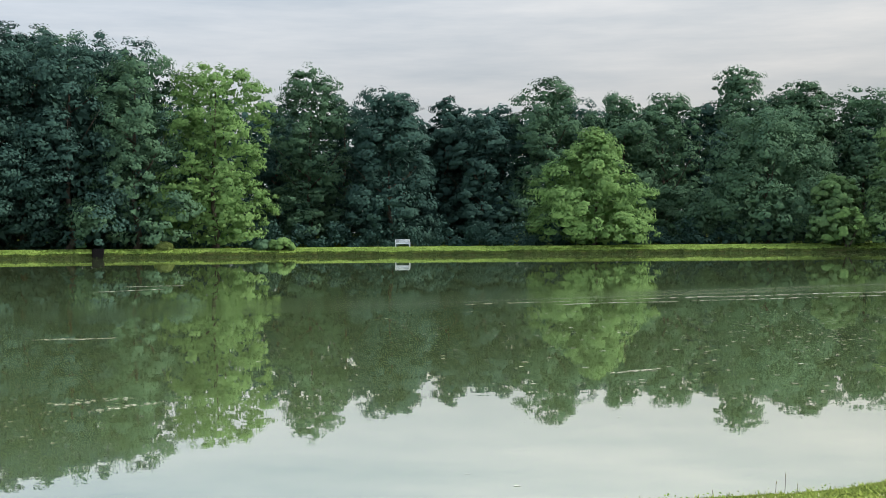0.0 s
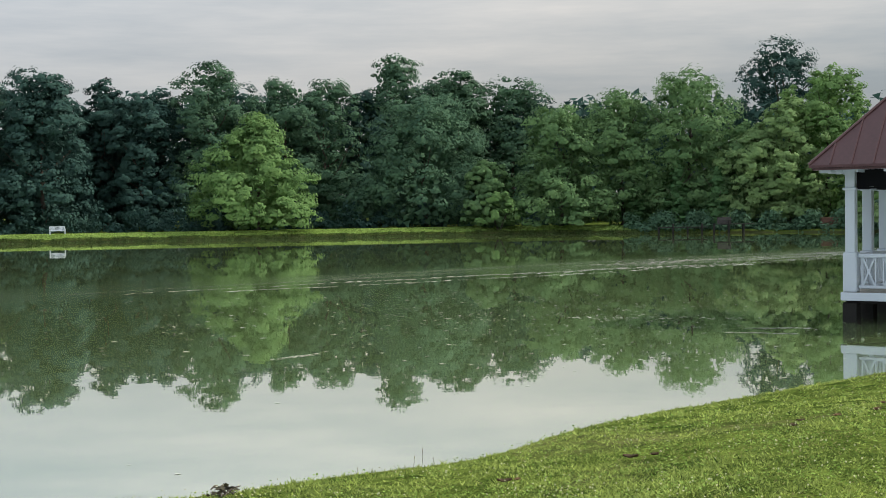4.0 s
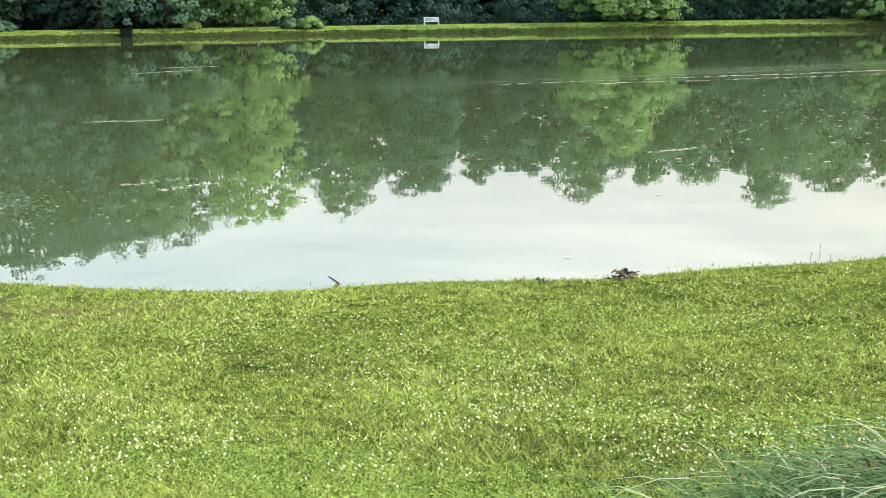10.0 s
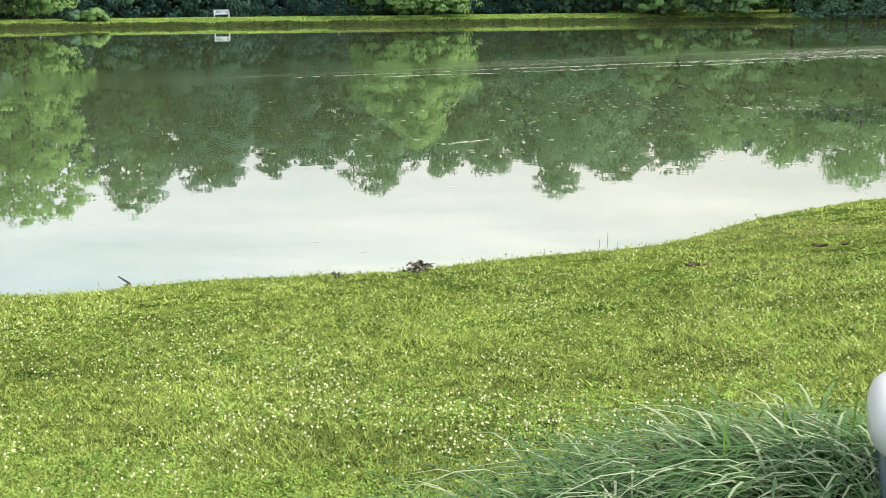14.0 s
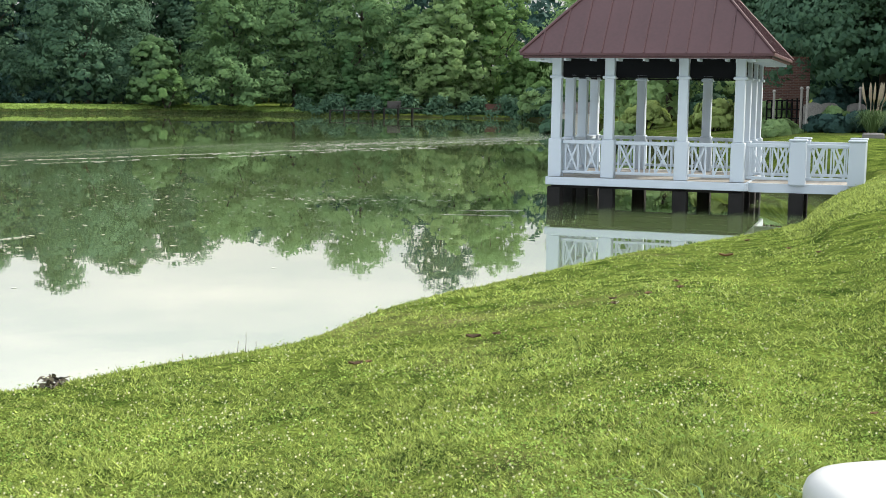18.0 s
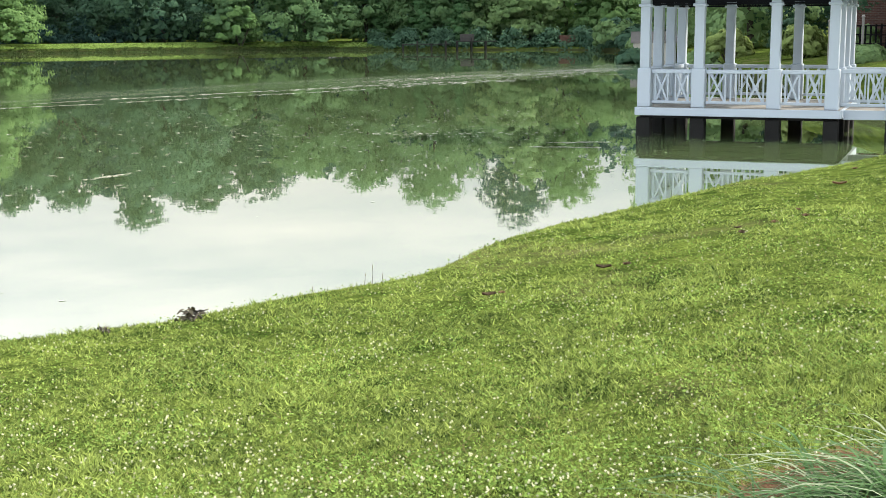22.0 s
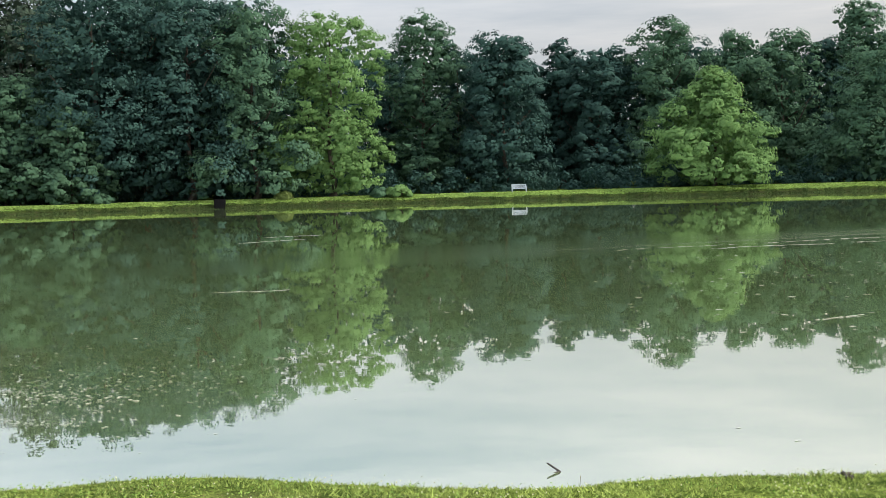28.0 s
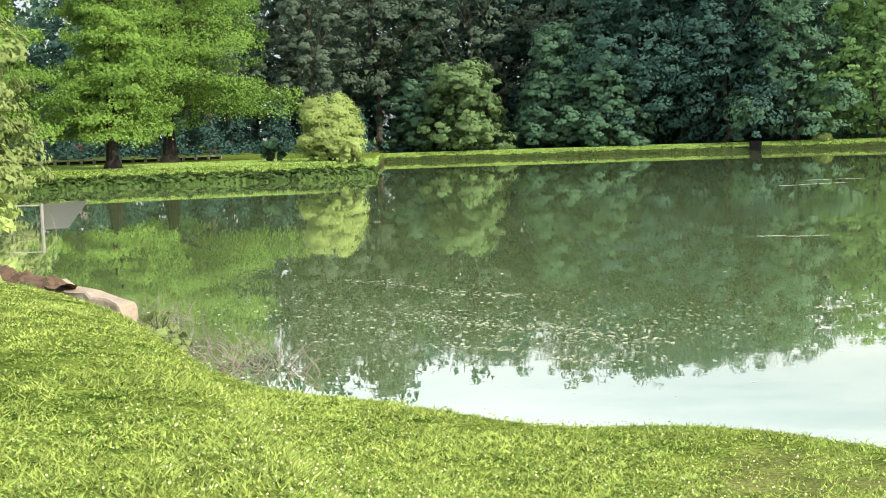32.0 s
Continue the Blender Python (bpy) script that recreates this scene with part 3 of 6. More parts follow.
def crown_points(rng, h, r, base, clumps, per, shape, clump_size):
    """Leaf positions and facings: boughs (large lobes) that carry clumps, which carry leaves."""
    nb = int(46 + 6.0 * h / max(r, 0.1))
    u = (np.arange(nb) + rng.uniform(0.1, 0.9, nb)) / nb
    ang = np.arange(nb) * 2.399 + rng.uniform(-0.6, 0.6, nb)
    prof = crown_profile(u, shape)
    lr = r * rng.uniform(0.15, 0.42, nb) * (0.5 + 0.5 * prof)
    rad = np.maximum(r * prof * rng.uniform(0.70, 1.14, nb) - lr * 0.8, 0)
    bough = np.stack([np.cos(ang) * rad, np.sin(ang) * rad, base + lr * 0.3 + u * (h - base - lr * 0.9)], 1)
    w = lr ** 2
    k = rng.choice(nb, clumps, p=w / w.sum())
    out = np.stack([np.cos(ang[k]), np.sin(ang[k]), 0.25 + 0.5 * u[k]], 1)
    d = rng.normal(size=(clumps, 3)) + np.array([0, 0, 0.45]) + 0.55 * out
    d /= np.linalg.norm(d, axis=1, keepdims=True)
    inner = rng.uniform(0, 1, clumps) < 0.15
    c = bough[k] + d * (lr[k] * np.where(inner, 0.35, rng.uniform(0.80, 1.08, clumps)))[:, None] * np.array([1, 1, 0.8])
    cs = clump_size * rng.uniform(0.30, 0.75, clumps)
    j = np.repeat(np.arange(clumps), per)
    e = rng.normal(size=(clumps * per, 3))
    e /= np.linalg.norm(e, axis=1, keepdims=True)
    e[:, 2] = np.where(e[:, 2] < -0.2, e[:, 2] * 0.5, e[:, 2])
    pos = c[j] + e * np.array([1, 1, 0.4 if shape == "cone" else 0.7]) * cs[j][:, None] * rng.uniform(0.3, 1, (clumps * per, 1)) ** 0.5
    # leaves turn outwards with their bough and clump, so that a crown has a lit and a shaded side
    nrm = d[j] * 1.0 + out[j] * 0.35 + e * 0.75 + rng.normal(size=e.shape) * 0.22
    return pos, nrm


KINDS = {  # base fraction, clumps, leaves a clump, clump size fraction, leaf size, shape
    "dark": (0.02, 560, 36, 0.21, 0.20, "round"), "oak": (0.01, 560, 36, 0.21, 0.19, "round"), "lime": (0.01, 720, 38, 0.18, 0.18, "full"),
    "sage": (0.01, 520, 38, 0.21, 0.18, "round"), "leafy": (0.0, 500, 38, 0.21, 0.18, "column"), "shrub": (0.0, 420, 46, 0.21, 0.20, "round"), "pine": (0.22, 400, 44, 0.21, 0.20, "column"),
    "young": (0.02, 300, 46, 0.22, 0.15, "cone"), "willow": (0.02, 620, 56, 0.20, 0.13, "full"),
}
WIDE = {"lime": 1.12, "dark": 1.3, "oak": 1.25, "sage": 1.2, "leafy": 1.15, "pine": 1.2}
TREE_LABEL = {
    "willow": "pale yellow-green leafy tree overhanging the shore",
    "young": "young conical light green tree at the shore",
    "dark": "tall dense dark green broadleaf tree at the wood's edge", "oak": "spreading mid-green oak with clumped foliage",
    "sage": "soft pale green broadleaf tree over the shore",
    "lime": "bright yellow-green broadleaf tree catching the sun", "leafy": "soft green leafy tree by the shore, haze put into its pale colour",
    "shrub": "rounded pale green small tree before dark woods", "pine": "tall grey-green pine with bare lower stem",
    "cypress": "feathery light green conical cypress by the water",
}


def trunk_mesh(rng, h, r, lean=0.03, limbs=5, flare=1.8):
    bm = bmesh.new()
    tw = rng.uniform(-lean, lean, 2)
    zs = (-0.5, 0.0, 0.04 * h, 0.25 * h, 0.55 * h, 0.85 * h)
    rs = (r * flare, r * flare * 0.85, r * 1.1, r * 0.85, r * 0.55, r * 0.15)
    tube(bm, [(tw[0] * z + 0.02 * h * math.sin(z), tw[1] * z, z) for z in zs], rs, 9)
    for k in range(limbs):
        z0 = h * rng.uniform(0.25, 0.65)
        a, ln = rng.uniform(0, 6.28), h * rng.uniform(0.15, 0.28)
        p = Vector((tw[0] * z0, tw[1] * z0, z0))
        tube(bm, [p, p + Vector((math.cos(a) * ln * 0.5, math.sin(a) * ln * 0.5, ln * 0.35)), p + Vector((math.cos(a) * ln, math.sin(a) * ln, ln * 0.9))], (r * 0.4, r * 0.26, r * 0.08), 6)
    return bm


def tree(x, y, top, radius, kind, seed, group, dense=1.0, leaf_size=0.0, lift=0.0, form=""):
    rng = np.random.default_rng(seed)
    base, clumps, per, cf, leaf, shape = KINDS[kind]
    base, leaf, shape = base + lift, leaf_size or leaf, form or shape
    z0 = max(gz(x, y), 0.2)
    h = top - z0
    t = empty("tree", Matrix.Translation((x, y, z0)))
    part("trunk", trunk_mesh(rng, h, 0.012 * h + 0.05), BARK, t)
    radius *= WIDE.get(kind, 1.0)
    pos, nrm = crown_points(rng, h, radius, base * h, int(clumps * dense), per, shape, cf * radius)
    # shaded inner growth that fills the crown round the stem
    m = int(1000 * dense) + 300
    u, a = rng.uniform(0.02, 0.93, m), rng.uniform(0, 6.28, m)
    rr = radius * crown_profile(u, shape) * 0.5 * np.sqrt(rng.uniform(0.02, 1, m))
    core = np.stack([np.cos(a) * rr, np.sin(a) * rr, (base + u * (1 - base)) * h], 1)
    pos, nrm = np.concatenate([pos, core]), np.concatenate([nrm, rng.normal(size=(m, 3))])
    size = np.concatenate([np.full(len(pos) - m, leaf), np.full(m, 0.045 * radius + 0.1)])
    quads("crown", tri_leaves(rng, pos, nrm, size), LEAF[kind], t, per=3)
    return tagged(t, TREE_LABEL[kind], "tree", group)


NORTH_EDGE = (
    (-37.9, 153.3, 28.1, 7.5, "dark"),
    (-32.9, 156.4, 27.3, 6.3, "dark"),
    (-26.7, 153.5, 25.7, 7.1, "dark"),
    (-18.9, 151.8, 23.6, 6.0, "oak"),
    (-10.2, 153.5, 22.6, 6.6, "lime"),
    (1.1, 165.7, 23.4, 5.2, "oak"),
    (10.9, 161.3, 20.3, 5.6, "dark"),
    (19.1, 170.5, 20.3, 3.4, "dark"),
    (23.3, 165.9, 18.1, 4.2, "dark"),
    (32.3, 166.4, 22.1, 6.1, "oak"),
    (42.0, 166.3, 20.6, 5.6, "oak"),
    (47.8, 166.7, 20.5, 5.7, "oak"),
    (58.1, 169.8, 24.4, 5.2, "oak"),
    (56.6, 153.3, 17.4, 7.7, "oak"),
    (66.8, 168.7, 22.5, 4.7, "oak"),
)
NORTH_EAST = (
    (67.3, 170.6, 21.9, 7.2, "oak"),
    (76.1, 169.1, 21.5, 6.9, "oak"),
    (61.9, 145.8, 8.8, 3.1, "sage"),
    (71.0, 144.0, 15.8, 5.9, "sage"),
    (78.9, 142.5, 17.6, 6.4, "sage"),
    (85.8, 138.0, 19.6, 6.8, "sage"),
    (112.9, 157.2, 26.9, 6.8, "dark"),
    (79.5, 139.5, 8.6, 2.3, "young"),
    (82.5, 135.4, 9.1, 2.9, "young"),
    (85.9, 132.0, 7.7, 2.6, "young"),
    (89.5, 133.2, 13.2, 4.9, "sage"),
    (92.0, 126.6, 15.7, 4.3, "leafy"),
    (98.2, 127.2, 19.3, 5.6, "lime"),
    (89.4, 128.8, 12.0, 4.8, "leafy"),
    (85.1, 130.6, 7.8, 2.3, "young"),
    (99.6, 119.6, 9.0, 4.1, "lime"),
    (111.3, 119.8, 15.1, 5.7, "leafy"),
    (120.4, 117.9, 13.5, 5.9, "leafy"),
)
WEST_EDGE = (
    (-49.1, 165.6, 30.6, 6.7, "pine"),
    (-45.9, 151.9, 15.7, 4.8, "oak"),
    (-40.2, 161.7, 21.5, 5.4, "oak"),
    (-39.6, 149.5, 11.9, 3.7, "oak"),
    (-31.0, 165.6, 28.1, 6.6, "oak"),
    (-23.1, 163.7, 26.9, 6.8, "dark"),
    (-70.3, 134.2, 26.2, 4.0, "pine"),
    (-72.1, 155.5, 31.3, 6.6, "pine"),
    (-56.7, 146.7, 11.6, 6.1, "shrub"),
    (-47.8, 151.8, 10.0, 4.0, "oak"),
    (-67.0, 159.8, 24.9, 5.2, "oak"),
    (-57.9, 165.3, 29.2, 6.0, "dark"),
    (-48.8, 168.1, 25.8, 6.0, "oak"),
    (-39.7, 164.2, 21.9, 5.5, "oak"),
    (-63.3, 148.4, 9.8, 2.8, "oak"),
    (-41.7, 153.4, 6.9, 3.1, "oak"),
)
for n, row in enumerate(NORTH_EDGE):
    tree(*row, 100 + n, "trees of the wood's edge")
tree(34.3, 150.2, 14.6, 6.9, "lime", 110, "trees of the wood's edge", 1.0, form="dome")
for n, row in enumerate(NORTH_EAST):
    tree(*row, 200 + n, "trees of the north-east shore")
for n, row in enumerate(WEST_EDGE):
    tree(*row, 300 + n, "trees of the west shore")


# a second rank behind the edge trees closes the wood
BACK_X = (-100, -91, -82, -73, -66, -60, -45, -35, -22, -12, -3, 6, 14, 20, 27, 38, 46, 54, 62, 70, 80, 92, 104)
BACK_TOP = (28, 29, 30.5, 30, 30, 29, 29, 28, 25, 21, 21, 21, 19, 18, 20, 21, 20, 20, 22.5, 21, 20, 18.5, 18)
for n, (x, top) in enumerate(zip(BACK_X, BACK_TOP)):
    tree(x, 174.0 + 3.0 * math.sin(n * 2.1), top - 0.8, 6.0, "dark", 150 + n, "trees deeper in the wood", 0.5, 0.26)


def far_woods():
    """Deep woods that close the gaps behind the edge trees."""
    rng = np.random.default_rng(7)
    n = 3800
    az = rng.uniform(-75, 85, n)
    d = rng.uniform(184, 215, n)
    zt = np.interp(az, (-75, -45, -24, -17, -7, 0, 25, 45, 85), (30, 36, 36, 28, 24, 19.5, 18.5, 17.5, 16)) * rng.uniform(0.05, 0.95, n)
    c = np.stack([d * np.sin(np.radians(az)), d * np.cos(np.radians(az)), zt], 1)
    per = 30
    k = np.repeat(np.arange(n), per)
    v = rng.normal(size=(n * per, 3))
    v /= np.linalg.norm(v, axis=1, keepdims=True)
    pos = c[k] + v * rng.uniform(1.5, 3.2, (n * per, 1))
    # the wood's depth of shade comes from the near-black leaf colour
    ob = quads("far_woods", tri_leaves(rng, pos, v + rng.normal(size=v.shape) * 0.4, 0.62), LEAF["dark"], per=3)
    tagged(ob, "deep dark woods behind the shoreline trees", "woods", kind="stuff")


far_woods()


def undergrowth(name, az0, az1, n, depth, lift, tall, kind, label, seed):
    rng = np.random.default_rng(seed)
    az = rng.uniform(az0, az1, n)
    d = np.interp(az, FAR_AZ, FAR_R) + rng.uniform(*depth, n)
    x, y = CX + d * np.sin(np.radians(az)), CY + d * np.cos(np.radians(az))
    c = np.stack([x, y, lift + rng.uniform(0, tall, n) * np.clip(np.sin(az * 4.1) + 0.7, 0.2, 1)], 1)
    per = 34
    k = np.repeat(np.arange(n), per)
    v = rng.normal(size=(n * per, 3))
    v /= np.linalg.norm(v, axis=1, keepdims=True)
    pos = c[k] + v * rng.uniform(0.3, 1.1, (n * per, 1)) * np.array([1, 1, 0.7])
    pos[:, 2] = np.maximum(pos[:, 2], 0.04)
    ob = quads(name, tri_leaves(rng, pos, v + np.array([0, 0, 0.4]) + rng.normal(size=v.shape) * 0.25, 0.20), LEAF[kind], per=3)
    tagged(ob, label, "undergrowth", kind="stuff")


# the first two take their shade from the near-black leaf colour
undergrowth("undergrowth", -24.4, 27.0, 1300, (9.0, 18.0), 1.0, 2.8, "dark", "shrubby undergrowth along the wood's edge, shade put into its dark colour", 8)
undergrowth("wood_floor", -46.0, -24.9, 800, (46.0, 74.0), 1.2, 5.0, "dark", "brush on the floor of the west woods, shade put into its dark colour", 10)
undergrowth("bank_growth", -46.5, -25.2, 620, (-0.35, 0.55), -0.12, 0.30, "bank", "leafy growth hanging down the undercut bank, shade put into its dark colour", 11)
undergrowth("shore_growth", 29.5, 41.5, 700, (0.4, 7.0), 0.2, 2.0, "oak", "mid-green growth hanging over the shady shore", 9)

# ---- gazebo over the water ----
GAZ = Matrix.Translation((20.42, 22.28, 0)) @ Matrix.Rotation(radians(-54.8), 4, "Z")
DECK_Z, RAIL_Z, PLATE_Z, EAVE_Z, APEX_Z, SIDE = 0.715, 1.65, 3.16, 3.61, 6.98, 4.34
COLS = (-2.22, -0.917, 0.853, 2.17)
ROWS_V = (0.0, 1.42, 2.89, 4.34)


def railing(parent, a, b, z0, z1, name="railing"):
    """A bay of white railing between two points: two rails, crossed panels at both ends, pickets between."""
    a, b = Vector((*a, 0)), Vector((*b, 0))
    ln = (b - a).length
    m = Matrix.Translation((a.x, a.y, 0)) @ Matrix.Rotation(math.atan2(b.y - a.y, b.x - a.x), 4, "Z")
    rail = empty(name)
    rail.parent = parent
    block("top_rail", 0, ln, -0.055, 0.055, z1 - 0.09, z1, WHITE, rail, 0.012, m=m)
    block("bottom_rail", 0, ln, -0.04, 0.04, z0 + 0.09, z0 + 0.16, WHITE, rail, 0.01, m=m)
    lo, hi = z0 + 0.16, z1 - 0.09
    w = min(0.34, ln * 0.28)
    for s in (0.10, ln - 0.10 - w):
        for x0, x1 in ((s, s + w), (s + w, s)):
            bm = bmesh.new()
            d = Vector((x1 - x0, 0, hi - lo))
            k = Vector((hi - lo, 0, -(x1 - x0))).normalized() * 0.022
            y = 0.016 if x1 > x0 else 0.020
            v = [bm.verts.new(Vector((x0, yy, lo)) + d * f + k * g) for yy in (-y, y) for f, g in ((0, -1), (0, 1), (1, 1), (1, -1))]
            for q in ((0, 1, 2, 3), (7, 6, 5, 4), (0, 4, 5, 1), (1, 5, 6, 2), (2, 6, 7, 3), (3, 7, 4, 0)):
                bm.faces.new([v[i] for i in q])
            bmesh.ops.recalc_face_normals(bm, faces=bm.faces)
            bmesh.ops.transform(bm, matrix=m, verts=bm.verts)
            part("cross_brace", bm, WHITE, rail)
        for x in (s - 0.02, s + w + 0.02):
            block("picket", x - 0.018, x + 0.018, -0.018, 0.018, lo, hi, WHITE, rail, 0, m=m)
    s0, s1 = 0.10 + w + 0.02, ln - 0.10 - w - 0.02
    n = max(int((s1 - s0) / 0.105), 1)
    for k in range(1, n):
        x = s0 + (s1 - s0) * k / n
        block("picket", x - 0.018, x + 0.018, -0.018, 0.018, lo, hi, WHITE, rail, 0, m=m)
    return rail


def gazebo():
    g = empty("gazebo", GAZ)
    half, o = SIDE / 2, 0.22
    spots = [(u, v) for u in COLS for v in ROWS_V if u in (COLS[0], COLS[-1]) or v in (ROWS_V[0], ROWS_V[-1])]
    for u, v in spots:
        bm = bmesh.new()
        box(bm, u - 0.115, u + 0.115, v - 0.115, v + 0.115, RAIL_Z - 0.002, EAVE_Z, 0.012)
        post = part("post", bm, WHITE, g)
        block("plinth", u - 0.16, u + 0.16, v - 0.16, v + 0.16, DECK_Z, RAIL_Z, WHITE, post, 0.02)
        block("capital", u - 0.16, u + 0.16, v - 0.16, v + 0.16, PLATE_Z - 0.05, PLATE_Z + 0.015, WHITE, post, 0.015)
        block("support_post", u - 0.17, u + 0.17, v - 0.17, v + 0.17, -1.2, DECK_Z - 0.24, PILE, g, 0.02, "dark weathered timber pile standing in the water")
    # floor boards and the white edge round them
    n = 34
    w = (SIDE + 2 * o - 0.08) / n
    for k in range(n):
        y0 = -o + 0.04 + k * w
        block("deck_board", -half - o + 0.04, half + o - 0.04, y0 + 0.004, y0 + w - 0.004, DECK_Z - 0.05, DECK_Z - 0.003, DECK, g, 0)
    for nm, q in (("fascia", (-half - o, half + o, -o - 0.04, -o + 0.035)), ("fascia", (-half - o, half + o, SIDE + o - 0.035, SIDE + o + 0.04)),
                  ("fascia", (-half - o - 0.04, -half - o + 0.035, -o + 0.037, SIDE + o - 0.037)), ("fascia", (half + o - 0.035, half + o + 0.04, -o + 0.037, SIDE + o - 0.037))):
        block(nm, *q, DECK_Z - 0.19, DECK_Z, WHITE, g, 0.012)
    for v in ROWS_V:
        block("floor_beam", -half - 0.15, half + 0.15, v - 0.09, v + 0.09, DECK_Z - 0.26, DECK_Z - 0.055, PILE, g, 0.01)
    # railings round three sides, and the side towards the bridge left open in one bay
    for a, b in zip(COLS, COLS[1:]):
        railing(g, (a + 0.17, 0), (b - 0.17, 0), DECK_Z, RAIL_Z - 0.03)
        railing(g, (a + 0.17, SIDE), (b - 0.17, SIDE), DECK_Z, RAIL_Z - 0.03)
    for a, b in zip(ROWS_V, ROWS_V[1:]):
        railing(g, (-half, a + 0.17), (-half, b - 0.17), DECK_Z, RAIL_Z - 0.03)
        if a > 0:
            railing(g, (half, a + 0.17), (half, b - 0.17), DECK_Z, RAIL_Z - 0.03)
    # dark slatted panels under the eaves
    def screen(a, b, along_x, at):
        n_s = 7
        sc = empty("screen_panel")
        sc.parent = g
        for k in range(n_s):
            z0 = PLATE_Z + 0.03 + k * (EAVE_Z - PLATE_Z - 0.05) / n_s
            z1 = z0 + (EAVE_Z - PLATE_Z - 0.05) / n_s + 0.001
            q = (a, b, at - 0.02 - 0.004 * (k % 2), at + 0.02 + 0.004 * (k % 2)) if along_x else (at - 0.02 - 0.004 * (k % 2), at + 0.02 + 0.004 * (k % 2), a, b)
            block("slat", *q, z0, z1, SCREEN, sc, 0)
        q = (a, b, at - 0.035, at + 0.035) if along_x else (at - 0.035, at + 0.035, a, b)
        block("lower_trim", *q, PLATE_Z - 0.02, PLATE_Z + 0.025, SCREEN, sc, 0)
        sc["label"] = "dark slatted panel under the eaves"
    for a, b in zip(COLS, COLS[1:]):
        screen(a + 0.14, b - 0.14, True, 0.0)
        screen(a + 0.14, b - 0.14, True, SIDE)
    for a, b in zip(ROWS_V, ROWS_V[1:]):
        screen(a + 0.14, b - 0.14, False, -half)
        screen(a + 0.14, b - 0.14, False, half)
    # hipped metal roof with standing seams
    e = half + 0.80
    cz = SIDE / 2
    bm = bmesh.new()
    base = [bm.verts.new((sx * e, cz + sy * e, EAVE_Z + 0.09)) for sx, sy in ((-1, -1), (1, -1), (1, 1), (-1, 1))]
    low = [bm.verts.new((sx * e, cz + sy * e, EAVE_Z + 0.03)) for sx, sy in ((-1, -1), (1, -1), (1, 1), (-1, 1))]
    apex = bm.verts.new((0, cz, APEX_Z))
    for k in range(4):
        bm.faces.new((base[k], base[(k + 1) % 4], apex))
        bm.faces.new((low[k], low[(k + 1) % 4], base[(k + 1) % 4], base[k]))
    bm.faces.new(low[::-1])
    roof = part("roof", bm, ROOF, g, "dark red standing-seam metal roof")
    for side in range(4):
        rot = Matrix.Translation((0, cz, 0)) @ Matrix.Rotation(side * math.pi / 2, 4, "Z")
        n = 12
        for k in range(1, n):
            x = -e + 2 * e * k / n
            f = 1 - abs(x) / e
            p0, p1 = Vector((x, -e, EAVE_Z + 0.10)), Vector((x, -e + f * e, EAVE_Z + 0.10 + f * (APEX_Z - EAVE_Z - 0.09)))
            if f < 0.05:
                continue
            bm = bmesh.new()
            nrm = Vector((0, -(APEX_Z - EAVE_Z), e)).normalized() * 0.03
            sd = Vector((0.012, 0, 0))
            v = [bm.verts.new(q) for q in (p0 - sd, p0 + sd, p1 + sd, p1 - sd, p0 - sd + nrm, p0 + sd + nrm, p1 + sd + nrm, p1 - sd + nrm)]
            for q in ((4, 5, 6, 7), (0, 1, 5, 4), (1, 2, 6, 5), (3, 0, 4, 7)):
                bm.faces.new([v[i] for i in q])
            bmesh.ops.transform(bm, matrix=rot, verts=bm.verts)
            part("seam", bm, ROOF, roof)
        bm = bmesh.new()
        a, b = Vector((-e, -e, EAVE_Z + 0.11)), Vector((0, 0, APEX_Z + 0.03))
        tube(bm, [a, b], (0.035, 0.035), 6)
        bmesh.ops.transform(bm, matrix=rot, verts=bm.verts)
        part("hip_cap", bm, ROOF, roof)
        # soffit trim and rafter ends
        bm = bmesh.new()
        box(bm, -e + 0.09, e - 0.09, -e + 0.05, -e + 0.10, EAVE_Z - 0.03, EAVE_Z + 0.028, 0.006)
        bmesh.ops.transform(bm, matrix=rot, verts=bm.verts)
        part("eave_trim", bm, ROOF, roof, "dark red metal eave edge")
        for k in range(9):
            x = -e + 0.45 + k * (2 * e - 0.9) / 8
            bm = box(bmesh.new(), x - 0.03, x + 0.03, -e + 0.12, -half - 0.15, EAVE_Z - 0.09, EAVE_Z + 0.02, 0.006)
            bmesh.ops.transform(bm, matrix=rot, verts=bm.verts)
            part("rafter_end", bm, WHITE, roof, "white rafter end")
    bm = box(bmesh.new(), -e + 0.12, e - 0.12, cz - e + 0.12, cz + e - 0.12, EAVE_Z + 0.022, EAVE_Z + 0.027)
    part("soffit", bm, WHITE, g, "white boarded soffit")
    return tagged(g, "white timber gazebo with red metal hip roof on piles over water", "gazebo")


gazebo()


